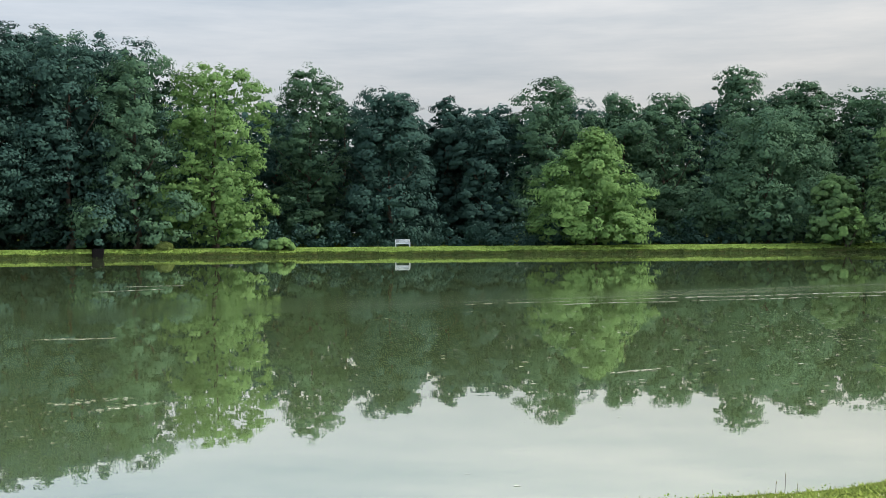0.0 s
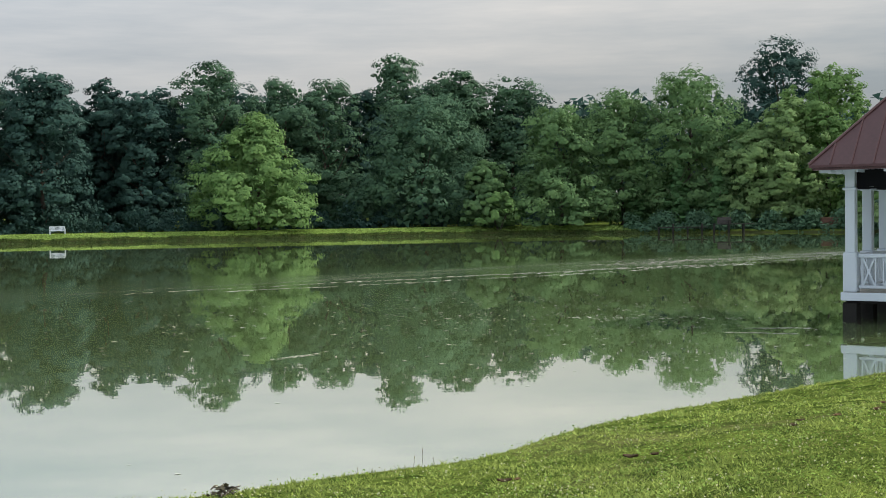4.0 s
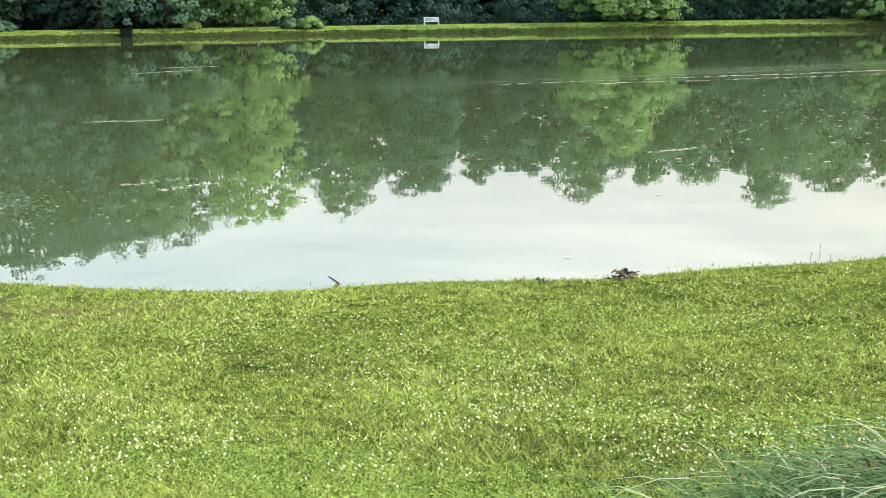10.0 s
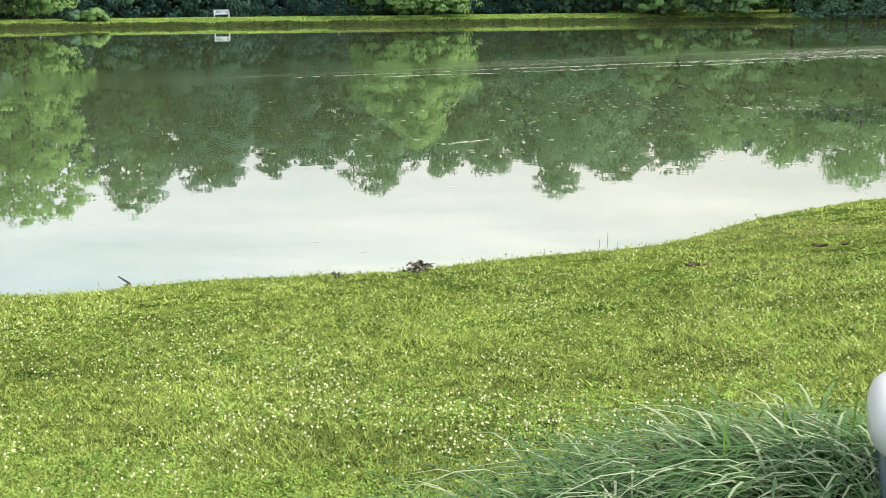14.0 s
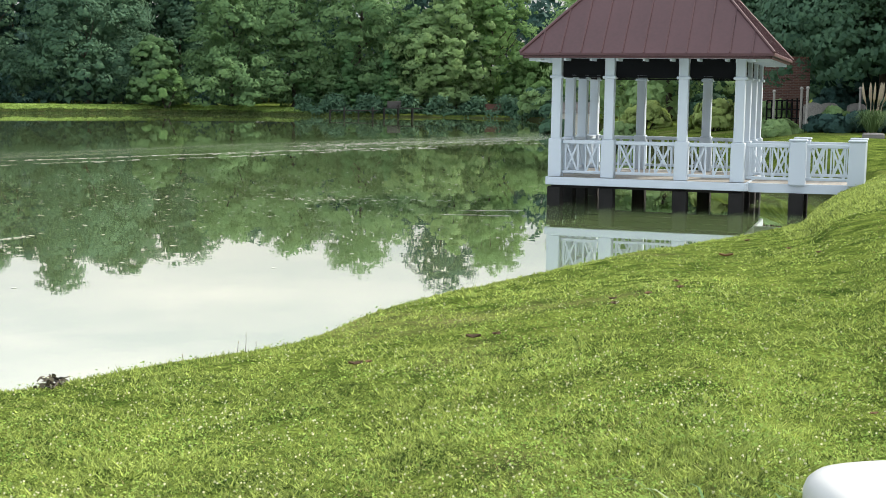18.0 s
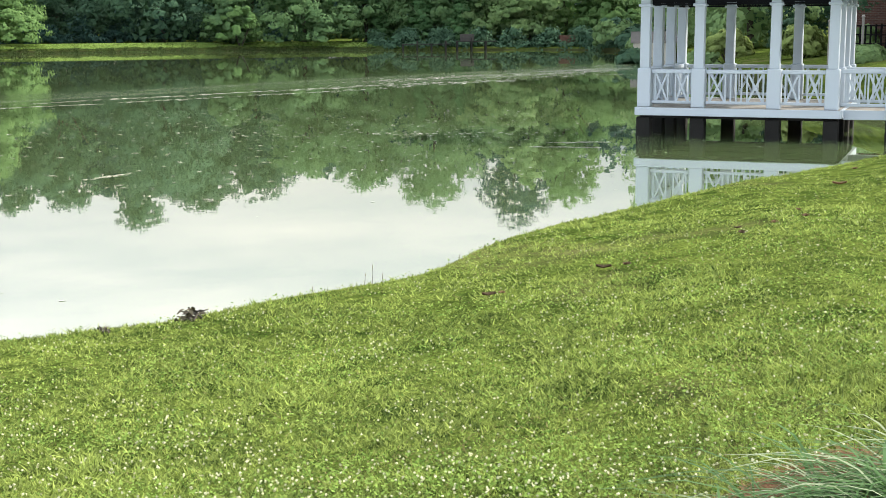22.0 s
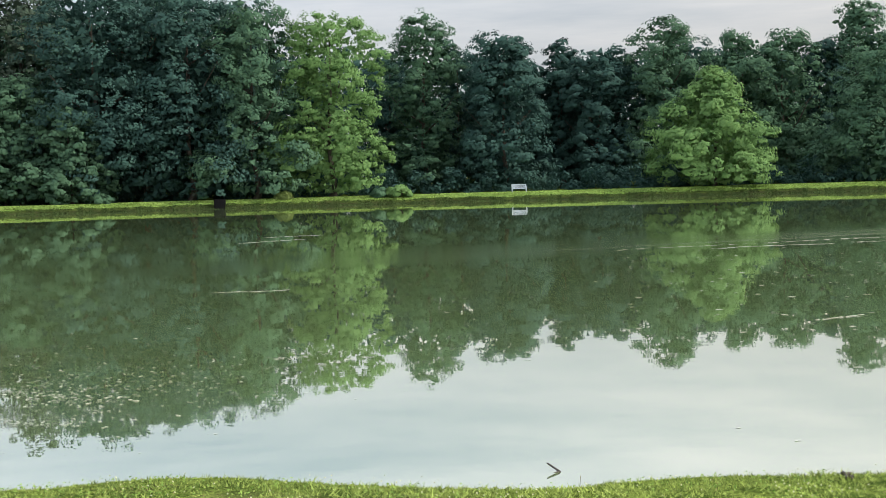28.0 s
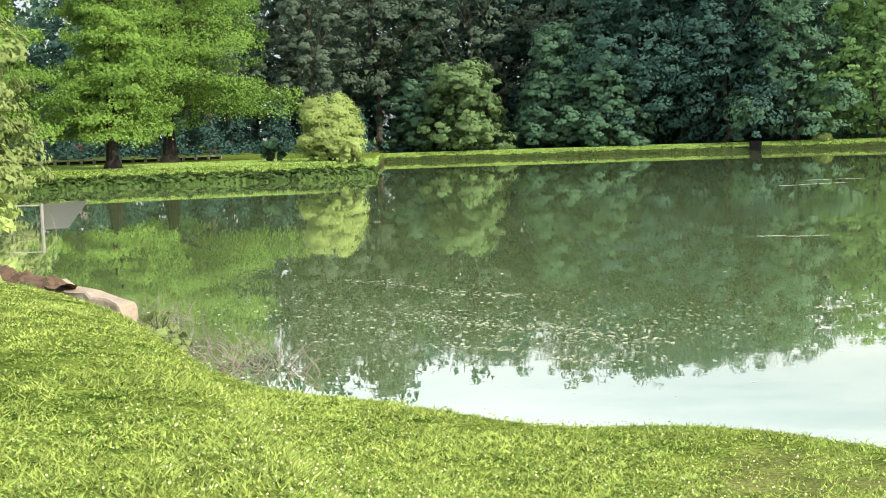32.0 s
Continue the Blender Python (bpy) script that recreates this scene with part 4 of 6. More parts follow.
def footbridge():
    b = empty("footbridge", GAZ)
    x0, x1, y0, y1 = 2.41, 5.02, 0.22, 1.94
    rise = 0.02

    def z_at(x):
        return DECK_Z - 0.02 + rise * (x - x0) / (x1 - x0)

    n = 20
    for k in range(n):
        a = x0 + (x1 - x0) * k / n
        block("deck_board", a + 0.004, a + (x1 - x0) / n - 0.004, y0 + 0.02, y1 - 0.02, z_at(a) - 0.045, z_at(a), DECK, b, 0)
    for y in (y0, y1):
        bm = bmesh.new()
        ya, yb = y - 0.04, y + 0.04
        v = [bm.verts.new(q) for q in ((x0, ya, z_at(x0) - 0.21), (x1, ya, z_at(x1) - 0.21), (x1, yb, z_at(x1) - 0.21), (x0, yb, z_at(x0) - 0.21),
                                      (x0, ya, z_at(x0) + 0.004), (x1, ya, z_at(x1) + 0.004), (x1, yb, z_at(x1) + 0.004), (x0, yb, z_at(x0) + 0.004))]
        for q in ((3, 2, 1, 0), (4, 5, 6, 7), (0, 1, 5, 4), (1, 2, 6, 5), (2, 3, 7, 6), (3, 0, 4, 7)):
            bm.faces.new([v[i] for i in q])
        part("fascia", bm, WHITE, b)
        for x in (3.52, 4.84):
            z = z_at(x)
            post = block("post", x - 0.19, x + 0.19, y - 0.17, y + 0.17, z - 0.02, z + 1.0, WHITE, b, 0.02)
            block("post_cap", x - 0.215, x + 0.215, y - 0.195, y + 0.195, z + 1.0, z + 1.05, WHITE, post, 0.02)
        railing(b, (2.36, y), (3.33, y), z_at(2.9), z_at(2.9) + 0.94)
        railing(b, (3.71, y), (4.65, y), z_at(4.2), z_at(4.2) + 0.94)
        for x in (3.52,):
            block("support_post", x - 0.17, x + 0.17, y - 0.15, y + 0.15, -1.2, z_at(x) - 0.21, PILE, b, 0.02, "dark weathered timber pile")
    return tagged(b, "short white railed footbridge joining gazebo to the lawn", "footbridge")


footbridge()

# ---- east shore: garden, houses, docks ----


def brick_material():
    m = bpy.data.materials.new("brickwork")
    m.use_nodes = True
    nt = m.node_tree
    N, K = nt.nodes.new, nt.links.new
    b = nt.nodes["Principled BSDF"]
    b.inputs["Roughness"].default_value = 0.9
    co, mp, tx, nz = N("ShaderNodeTexCoord"), N("ShaderNodeMapping"), N("ShaderNodeTexBrick"), N("ShaderNodeTexNoise")
    mp.inputs["Rotation"].default_value = (radians(90), 0, 0)
    K(co.outputs["Object"], mp.inputs["Vector"])
    K(mp.outputs["Vector"], tx.inputs["Vector"])
    tx.inputs["Scale"].default_value = 1.0
    tx.inputs["Brick Width"].default_value, tx.inputs["Row Height"].default_value, tx.inputs["Mortar Size"].default_value = 0.23, 0.075, 0.008
    tx.inputs["Color1"].default_value, tx.inputs["Color2"].default_value = (0.105, 0.046, 0.040, 1), (0.165, 0.075, 0.058, 1)
    tx.inputs["Mortar"].default_value = (0.20, 0.17, 0.15, 1)
    nz.inputs["Scale"].default_value = 1.5
    mx = N("ShaderNodeMix")
    mx.data_type, mx.blend_type = "RGBA", "MULTIPLY"
    mx.inputs["Factor"].default_value = 0.4
    K(tx.outputs["Color"], mx.inputs[6])
    K(nz.outputs["Fac"], mx.inputs[7])
    K(mx.outputs[2], b.inputs["Base Color"])
    bp = N("ShaderNodeBump")
    bp.inputs["Strength"].default_value, bp.inputs["Distance"].default_value = 0.5, 0.01
    K(tx.outputs["Fac"], bp.inputs["Height"])
    bp.invert = True
    K(bp.outputs["Normal"], b.inputs["Normal"])
    return m


BRICKWORK = brick_material()


def sash_window(parent, x0, x1, y, z0, z1):
    """A white-framed sash window set into the face y of a wall."""
    w = empty("window")
    w.parent = parent
    block("pane", x0 + 0.05, x1 - 0.05, y - 0.02, y - 0.005, z0 + 0.05, z1 - 0.05, GLASS, w, 0)
    for q in ((x0, x0 + 0.07, z0, z1), (x1 - 0.07, x1, z0, z1), (x0 + 0.07, x1 - 0.07, z1 - 0.07, z1), (x0 + 0.07, x1 - 0.07, z0, z0 + 0.07), (x0 + 0.07, x1 - 0.07, (z0 + z1) / 2 - 0.03, (z0 + z1) / 2 + 0.03)):
        block("frame", q[0], q[1], y - 0.06, y - 0.02, q[2], q[3], WHITE, w, 0)
    block("sill", x0 - 0.06, x1 + 0.06, y - 0.14, y - 0.02, z0 - 0.08, z0 - 0.002, STONE, w, 0.01)
    return w


def brick_house(m, length, depth, height, wins, label, turret=False, roof_h=3.0):
    """A brick house: walls, sash windows, gable roof; local y = 0 is the front."""
    h = empty("house", m)
    wall = bmesh.new()
    box(wall, 0, length, 0, depth, -1.0, height)
    part("wall", wall, BRICKWORK, h)
    for x0, x1, z0, z1 in wins:
        sash_window(h, x0, x1, 0.0, z0, z1)
    if turret:
        bm = bmesh.new()
        tube(bm, [(0.2, 0.2, -1.0), (0.2, 0.2, height)], (1.3, 1.3), 24)
        part("turret", bm, BRICKWORK, h)
        for a in (-150, -100):
            c, s = math.cos(radians(a)), math.sin(radians(a))
            mm = Matrix.Translation((0.2 + 1.31 * c, 0.2 + 1.31 * s, 0)) @ Matrix.Rotation(radians(a + 90), 4, "Z")
            w = empty("window")
            w.parent = h
            block("pane", -0.36, 0.36, -0.03, -0.01, 1.2, 3.3, GLASS, w, 0, m=mm)
            for q in ((-0.44, -0.36, 1.1, 3.4), (0.36, 0.44, 1.1, 3.4), (-0.36, 0.36, 3.3, 3.4), (-0.36, 0.36, 1.1, 1.2), (-0.36, 0.36, 2.2, 2.27)):
                block("frame", q[0], q[1], -0.07, -0.03, q[2], q[3], WHITE, w, 0, m=mm)
    bm = bmesh.new()
    o = 0.45
    v = [bm.verts.new(q) for q in ((-o, -o, height), (length + o, -o, height), (length + o, depth + o, height), (-o, depth + o, height), (-o, depth / 2, height + roof_h), (length + o, depth / 2, height + roof_h))]
    for q in ((0, 1, 5, 4), (2, 3, 4, 5), (0, 4, 3), (1, 2, 5), (3, 2, 1, 0)):
        bm.faces.new([v[i] for i in q])
    part("roof", bm, GREYROOF, h, "grey shingle gable roof")
    block("gutter", -o, length + o, -o - 0.10, -o - 0.002, height - 0.12, height + 0.02, WHITE, h, 0.02, "white gutter")
    block("downpipe", 1.75, 1.85, -0.13, -0.03, -0.8, height - 0.1, BLACK, h, 0.01, "black downpipe")
    return tagged(h, label, "house")


def turn(x, y, deg, z=None):
    return Matrix.Translation((x, y, gz(x, y) if z is None else z)) @ Matrix.Rotation(radians(deg), 4, "Z")


brick_house(turn(50.4, 35.3, -52), 14, 9, 6.2, ((2.6, 3.6, 1.0, 3.2), (6.0, 7.0, 1.0, 3.2), (9.5, 10.5, 1.0, 3.2)), "red-brown brick house with round corner turret and white sashes", True)


def garden_wall():
    w = empty("garden_wall", turn(45.3, 39.9, -51))
    top = 4.5 - gz(45.3, 39.9)
    block("brickwork", 0, 2.1, 0, 0.34, -0.6, top, BRICKWORK, w, 0.01)
    for k in range(7):
        block("coping_stone", k * 0.3 - 0.03, k * 0.3 + 0.262, -0.05, 0.39, top + 0.002, top + 0.09, BRICK, w, 0.01)
    tagged(w, "tall dark red brick garden wall behind shrubs", "wall")


garden_wall()


def pale_shed():
    s = empty("shed", turn(66.5, 78.5, -40))
    block("wall", 0, 3.2, 0, 2.6, -0.3, 2.3, mat("pale_boards", (0.52, 0.50, 0.45), 0.8, vary=0.2), s, 0.02)
    bm = bmesh.new()
    v = [bm.verts.new(q) for q in ((-0.2, -0.2, 2.3), (3.4, -0.2, 2.3), (3.4, 2.8, 2.3), (-0.2, 2.8, 2.3), (-0.2, 1.3, 3.2), (3.4, 1.3, 3.2))]
    for q in ((0, 1, 5, 4), (2, 3, 4, 5), (0, 4, 3), (1, 2, 5), (3, 2, 1, 0)):
        bm.faces.new([v[i] for i in q])
    part("roof", bm, GREYROOF, s)
    tagged(s, "small pale boarded shed on the garden slope", "shed")


pale_shed()


def iron_fence(x0, y0, x1, y1, h, n, label, rails=4):
    f = empty("fence")
    z0, z1 = gz(x0, y0), gz(x1, y1)
    for k in range(n):
        t = k / (n - 1)
        x, y, z = x0 + (x1 - x0) * t, y0 + (y1 - y0) * t, max(z0 + (z1 - z0) * t, 0.3)
        part("post", box(bmesh.new(), x - 0.03, x + 0.03, y - 0.03, y + 0.03, z - 0.5, z + h, 0.008), BLACK, f)
    ln, a = math.hypot(x1 - x0, y1 - y0), math.atan2(y1 - y0, x1 - x0)
    zm = max((z0 + z1) / 2, 0.3)
    m = Matrix.Translation((x0, y0, 0)) @ Matrix.Rotation(a, 4, "Z")
    for k in range(rails):
        z = zm + h * (0.12 + 0.84 * k / (rails - 1))
        block("rail", 0, ln, -0.018, 0.018, z - 0.025, z + 0.025, BLACK, f, 0, m=m)
    tagged(f, label, "fence")


iron_fence(40.1, 35.2, 40.2, 33.5, 1.25, 8, "black iron fence at the water's edge")
iron_fence(36.2, 26.5, 39.5, 22.4, 1.15, 9, "black iron garden fence before dark planting", 3)


def rounded_slabs():
    first = None
    for k, (x, y) in enumerate(((42.0, 34.4), (42.4, 33.9), (43.0, 33.0))):
        m = turn(x, y, -52)
        if first is None:
            bm = bmesh.new()
            prof = [(-0.38, -0.3), (0.38, -0.3), (0.38, 0.85)] + [(0.38 * math.cos(a), 0.85 + 0.18 * math.sin(a)) for a in np.linspace(0.2, math.pi - 0.2, 9)] + [(-0.38, 0.85)]
            fr = [bm.verts.new((px, -0.07, pz)) for px, pz in prof]
            bk = [bm.verts.new((px, 0.07, pz)) for px, pz in prof]
            bm.faces.new(fr)
            bm.faces.new(bk[::-1])
            for i in range(len(prof)):
                j = (i + 1) % len(prof)
                bm.faces.new((fr[j], fr[i], bk[i], bk[j]))
            bmesh.ops.recalc_face_normals(bm, faces=bm.faces)
            first = tagged(part("stone_slab", bm, STONE), "upright grey stone slab with rounded top", "stone slab", "slabs by the garden")
            first.matrix_world = m
        else:
            copy_thing(first, m)


rounded_slabs()


def bollards():
    first = None
    for x, y, h in ((37.2, 34.0, 1.9), (38.0, 33.1, 1.9), (39.0, 32.6, 2.1), (38.6, 32.0, 2.1), (40.2, 30.8, 2.0)):
        if first is None:
            bm = bmesh.new()
            tube(bm, [(0, 0, -0.3), (0, 0, 1.6)], (0.05, 0.045), 10)
            first = part("garden_post", bm, STONE)
            bm = bmesh.new()
            tube(bm, [(0, 0, 1.6), (0, 0, 1.64), (0, 0, 1.69)], (0.07, 0.07, 0.03), 10)
            part("cap", bm, STONE, first)
            tagged(first, "slender grey post with round cap in the garden", "post", "garden posts")
            first.matrix_world = turn(x, y, 0)
        else:
            copy_thing(first, turn(x, y, 10))


bollards()


def shrub(x, y, h, r, kind, seed, label, n=120, leaf=0.13, name="shrub", group="garden shrubs"):
    rng = np.random.default_rng(seed)
    z0 = max(gz(x, y), 0.05)
    s = empty(name, Matrix.Translation((x, y, z0)))
    bm = bmesh.new()
    for k in range(6):
        a = rng.uniform(0, 6.28)
        tube(bm, [(0.08 * math.cos(a), 0.08 * math.sin(a), -0.2), (0.35 * r * math.cos(a), 0.35 * r * math.sin(a), h * 0.35), (0.6 * r * math.cos(a), 0.6 * r * math.sin(a), h * 0.7)], (0.03 * r + 0.01, 0.02 * r + 0.008, 0.006), 5)
    part("stems", bm, BARK, s)
    pos, nrm = crown_points(rng, h, r, 0.06 * h, n, 44, "round", 0.32 * r)
    quads("foliage", tri_leaves(rng, pos, nrm, leaf * 1.15), LEAF[kind], s, per=3)
    return tagged(s, label, "shrub", group)


SHRUBS = ((50.5, 52.5, 1.5, 1.4, "bush"), (47.5, 51.5, 1.2, 1.3, "leafy"), (54.0, 51.0, 1.6, 1.5, "oak"), (44.0, 41.5, 1.4, 1.2, "bush"), (46.0, 39.8, 1.3, 1.1, "leafy"), (38.0, 30.5, 0.6, 0.8, "dark"),
          (39.5, 30.0, 0.7, 0.9, "dark"), (36.2, 31.4, 0.5, 0.8, "leafy"), (41.0, 29.0, 1.3, 1.2, "oak"), (41.2, 32.7, 0.8, 0.7, "leafy"), (39.6, 27.5, 0.9, 0.8, "oak"), (44.5, 27.0, 2.4, 1.8, "dark"), (47.0, 35.6, 3.4, 1.7, "dark"), (48.6, 33.8, 3.2, 1.6, "dark"), (43.6, 34.6, 1.6, 1.2, "dark"), (42.6, 30.6, 1.5, 1.1, "oak"))
for n, (x, y, h, r, kind) in enumerate(SHRUBS):
    shrub(x, y, h, r, kind, 500 + n, "rounded %s garden shrub on the slope" % {"bush": "bright green", "leafy": "soft green", "oak": "mid-green", "shrub": "pale green", "dark": "dark green"}[kind])
for n, (x, y, h, r, kind) in enumerate(((86.5, 101.0, 2.4, 2.6, "oak"), (90.0, 108.0, 2.6, 2.8, "leafy"), (80.0, 92.0, 1.8, 2.2, "leafy"), (95.0, 114.0, 2.6, 3.0, "oak"), (63.0, 66.0, 1.0, 1.1, "bush"), (60.0, 71.0, 0.9, 1.2, "oak"))):
    shrub(x, y, h, r, kind, 540 + n, "low waterside shrub on the east bank", 110, 0.24, group="bank shrubs")

EAST_TREES = ((45.5, 33.6, 13.0, 4.6, "oak"), (50.0, 28.0, 14.0, 5.0, "oak"), (53.0, 44.5, 13.0, 4.5, "oak"), (60.0, 60.0, 14.0, 5.0, "leafy"), (75.0, 80.0, 15.0, 6.5, "leafy"), (68.0, 58.0, 15.0, 6.0, "oak"),
              (86.0, 84.0, 17.0, 7.0, "dark"), (98.0, 100.0, 17.0, 7.5, "leafy"), (108.0, 104.0, 18.0, 8.0, "dark"), (78.0, 62.0, 16.0, 7.0, "dark"), (74.0, 46.0, 15.0, 7.0, "oak"), (80.0, 34.0, 16.0, 8.0, "dark"))
for n, (x, y, top, r, kind) in enumerate(EAST_TREES):
    tree(x, y, top, r, kind, 400 + n, "trees of the east gardens", 2.2 if n < 3 else 0.6, 0.12 if n < 3 else 0.2, 0.17 if n < 3 else 0.0)


def pampas(x, y, seed):
    rng = np.random.default_rng(seed)
    p = empty("pampas_grass", turn(x, y, 0))
    n = 420
    a = rng.uniform(0, 6.28, n)
    out = rng.uniform(0.2, 0.9, n)
    co = []
    for k in range(n):
        d = np.array([math.cos(a[k]), math.sin(a[k]), 0])
        s = np.array([-d[1], d[0], 0]) * 0.012
        b = d * 0.1
        mid = b + d * out[k] * 0.5 + np.array([0, 0, rng.uniform(0.5, 0.9)])
        tip = b + d * out[k] + np.array([0, 0, rng.uniform(0.2, 0.9)])
        co += [b - s, b + s, mid + s, mid - s, mid - s, mid + s, tip + s * 0.1, tip - s * 0.1]
    quads("blades", np.array(co), LEAF["shrub"], p)
    for k in range(13):
        b = rng.uniform(-0.35, 0.35, 2)
        bm = bmesh.new()
        tube(bm, [(b[0] * 0.4, b[1] * 0.4, 0), (b[0], b[1], 1.1), (b[0] * 1.3, b[1] * 1.3, 1.3), (b[0] * 1.5, b[1] * 1.5, 1.6), (b[0] * 1.6, b[1] * 1.6, 1.85)], (0.008, 0.008, 0.05, 0.045, 0.008), 6)
        part("plume", bm, mat_plume, p, "buff feathery plume")
    tagged(p, "tall pampas grass clump with buff plumes", "ornamental grass")


mat_plume = mat("plume", (0.42, 0.36, 0.26), 0.95, vary=0.3, fine=60)
pampas(38.1, 28.7, 21)


def stone_edging():
    rng = np.random.default_rng(31)
    e = empty("stone_edging")
    x, y = 35.3, 26.6
    for k in range(26):
        ln = rng.uniform(0.4, 0.75)
        hgt = rng.uniform(0.16, 0.26)
        z = gz(x, y)
        bm = box(bmesh.new(), -ln / 2, ln / 2, -0.2, 0.2, z - 0.2, z + hgt, 0.05)
        ob = part("stone", bm, STONE, e)
        ob.matrix_world = Matrix.Translation((x, y, 0)) @ Matrix.Rotation(radians(-57 + rng.uniform(-6, 6)), 4, "Z")
        x += (ln + 0.02) * math.cos(radians(-57))
        y += (ln + 0.02) * math.sin(radians(-57))
    tagged(e, "row of rough grey edging stones along the lawn", "stone edging")


stone_edging()


def dock(x, y, deg, length, width, z, seed, label):
    d = empty("dock", Matrix.Translation((x, y, 0)) @ Matrix.Rotation(radians(deg), 4, "Z"))
    n = int(length / 0.3)
    for k in range(n):
        block("plank", k * length / n + 0.01, (k + 1) * length / n - 0.01, 0, width, z - 0.08, z, PILE, d, 0)
    for k in range(int(length / 1.6) + 1):
        for yy in (0.1, width - 0.1):
            xx = 0.1 + min(k * 1.6, length - 0.2)
            bm = bmesh.new()
            tube(bm, [(xx, yy, -1.2), (xx, yy, z + (0.35 if k % 2 else -0.08))], (0.11, 0.10), 8)
            part("piling", bm, PILE, d)
    tagged(d, label, "dock")


dock(74.2, 126.2, -32, 5.5, 2.2, 0.75, 1, "low weathered timber dock under shoreline trees")
dock(79.4, 123.0, -32, 4.5, 2.4, 1.05, 2, "higher weathered timber dock under shoreline trees")


def shore_crate(x, y, z, w, d, h, material, label, deg=-32):
    c = empty("crate", Matrix.Translation((x, y, z)) @ Matrix.Rotation(radians(deg), 4, "Z"))
    for k in range(4):
        block("board", 0, w, -0.02, 0.02, k * h / 4 + 0.01, (k + 1) * h / 4 - 0.01, material, c, 0.005)
        block("board", 0, w, d - 0.02, d + 0.02, k * h / 4 + 0.01, (k + 1) * h / 4 - 0.01, material, c, 0.005)
    block("end_board", 0, 0.04, 0.021, d - 0.021, 0, h, material, c, 0.005)
    block("end_board", w - 0.04, w, 0.021, d - 0.021, 0, h, material, c, 0.005)
    block("lid", -0.03, w + 0.03, -0.05, d + 0.05, h, h + 0.05, material, c, 0.01)
    tagged(c, label, "crate")


shore_crate(80.6, 124.0, 1.05, 1.5, 1.0, 0.7, mat("grey_boards", (0.09, 0.085, 0.08), 0.9, vary=0.3), "weathered grey timber locker on the dock")
shore_crate(90.5, 118.5, 0.55, 2.0, 1.1, 1.0, mat("russet_boards", (0.16, 0.08, 0.06), 0.9, vary=0.3), "russet boarded locker at the shore")


def shore_sign(x, y):
    s = empty("sign", turn(x, y, -30))
    bm = bmesh.new()
    tube(bm, [(0, 0, -0.3), (0, 0, 1.25)], (0.04, 0.04), 8)
    part("post", bm, PILE, s)
    block("panel", -0.22, 0.22, -0.07, -0.045, 0.65, 1.3, WHITE, s, 0.01, "white panel")
    tagged(s, "small white notice panel on a post at the bank", "sign")


shore_sign(75.5, 147.5)

# ---- far bank: bench, outlet box, rough bank grass ----


def garden_bench(x, y, deg):
    b = empty("bench", turn(x, y, deg, gz(x, y) - 0.02))
    for sx in (-0.82, 0.82):
        for yy, h in ((-0.25, 0.62), (0.25, 0.95)):
            block("leg", sx - 0.04, sx + 0.04, yy - 0.04, yy + 0.04, -0.05, h, WHITE, b, 0.01)
        block("armrest", sx - 0.06, sx + 0.06, -0.32, 0.21, 0.62, 0.67, WHITE, b, 0.015)
    for k in range(4):
        block("seat_slat", -0.78, 0.78, -0.24 + k * 0.12, -0.14 + k * 0.12, 0.42, 0.45, WHITE, b, 0.006)
    for z in (0.50, 0.92):
        block("back_rail", -0.78, 0.78, 0.22, 0.27, z - 0.04, z + 0.04, WHITE, b, 0.01)
    for k in range(13):
        x0 = -0.74 + k * 0.1233
        block("back_slat", x0 - 0.035, x0 + 0.035, 0.235, 0.255, 0.541, 0.879, WHITE, b, 0)
    tagged(b, "white painted slatted garden bench on the far bank", "bench")


garden_bench(11.5, 150.2, 3)


def outlet_box(x, y):
    o = empty("outlet_box", Matrix.Translation((x, y, 0)))
    for q in ((-0.6, -0.5, -0.5, 0.5), (0.5, 0.6, -0.5, 0.5), (-0.499, 0.499, -0.6, -0.5), (-0.499, 0.499, 0.5, 0.6)):
        block("wall", *q, -1.0, 1.0, BLACK, o, 0.02)
    for k in range(5):
        block("grate_bar", -0.5 + k * 0.24, -0.44 + k * 0.24, -0.62, 0.62, 1.0, 1.05, BLACK, o, 0)
    tagged(o, "black square outlet box standing at the pond edge", "outlet box")


outlet_box(-22.2, 144.6)


def bank_grass():
    """Rough unmown growth hanging over the far banks, its colour darkened for the face's shade."""
    rng = np.random.default_rng(12)
    n = 44000
    az = np.where(rng.uniform(0, 1, n) < 0.55, rng.uniform(-25, 33, n), rng.uniform(-48, -24.5, n))
    rf = np.interp(az, FAR_AZ, FAR_R)
    lump = 0.5 + 0.5 * np.sin(az * 9.0) * np.sin(az * 3.7 + 1.3)
    d = rf + rng.uniform(-0.5, 0.4, n)
    x, y = CX + d * np.sin(np.radians(az)), CY + d * np.cos(np.radians(az))
    z = np.maximum(ground_z(az, d), 0.0)
    h = rng.uniform(0.05, 0.22, n) * (0.4 + 0.9 * lump) * np.where(az < -24.5, 1.5, 1.0)
    a = rng.uniform(0, 6.28, n)
    s = np.stack([np.cos(a), np.sin(a), np.zeros(n)], 1) * rng.uniform(0.03, 0.07, n)[:, None]
    p = np.stack([x, y, z], 1)
    tip = p + np.stack([rng.normal(0, 0.10, n), rng.normal(0, 0.10, n), h], 1)
    mid = p * 0.5 + tip * 0.5
    co = np.stack([p, mid + s, tip, mid - s], 1).reshape(-1, 3)
    ob = quads("bank_grass", co, leaf_mat("bank_blade_shaded", (0.022, 0.045, 0.015), (0.10, 0.15, 0.045), 0.25, patch=0.5))
    tagged(ob, "rough unmown grass and weeds on the far bank, shade put into their colour", "bank grass", kind="stuff")


bank_grass()


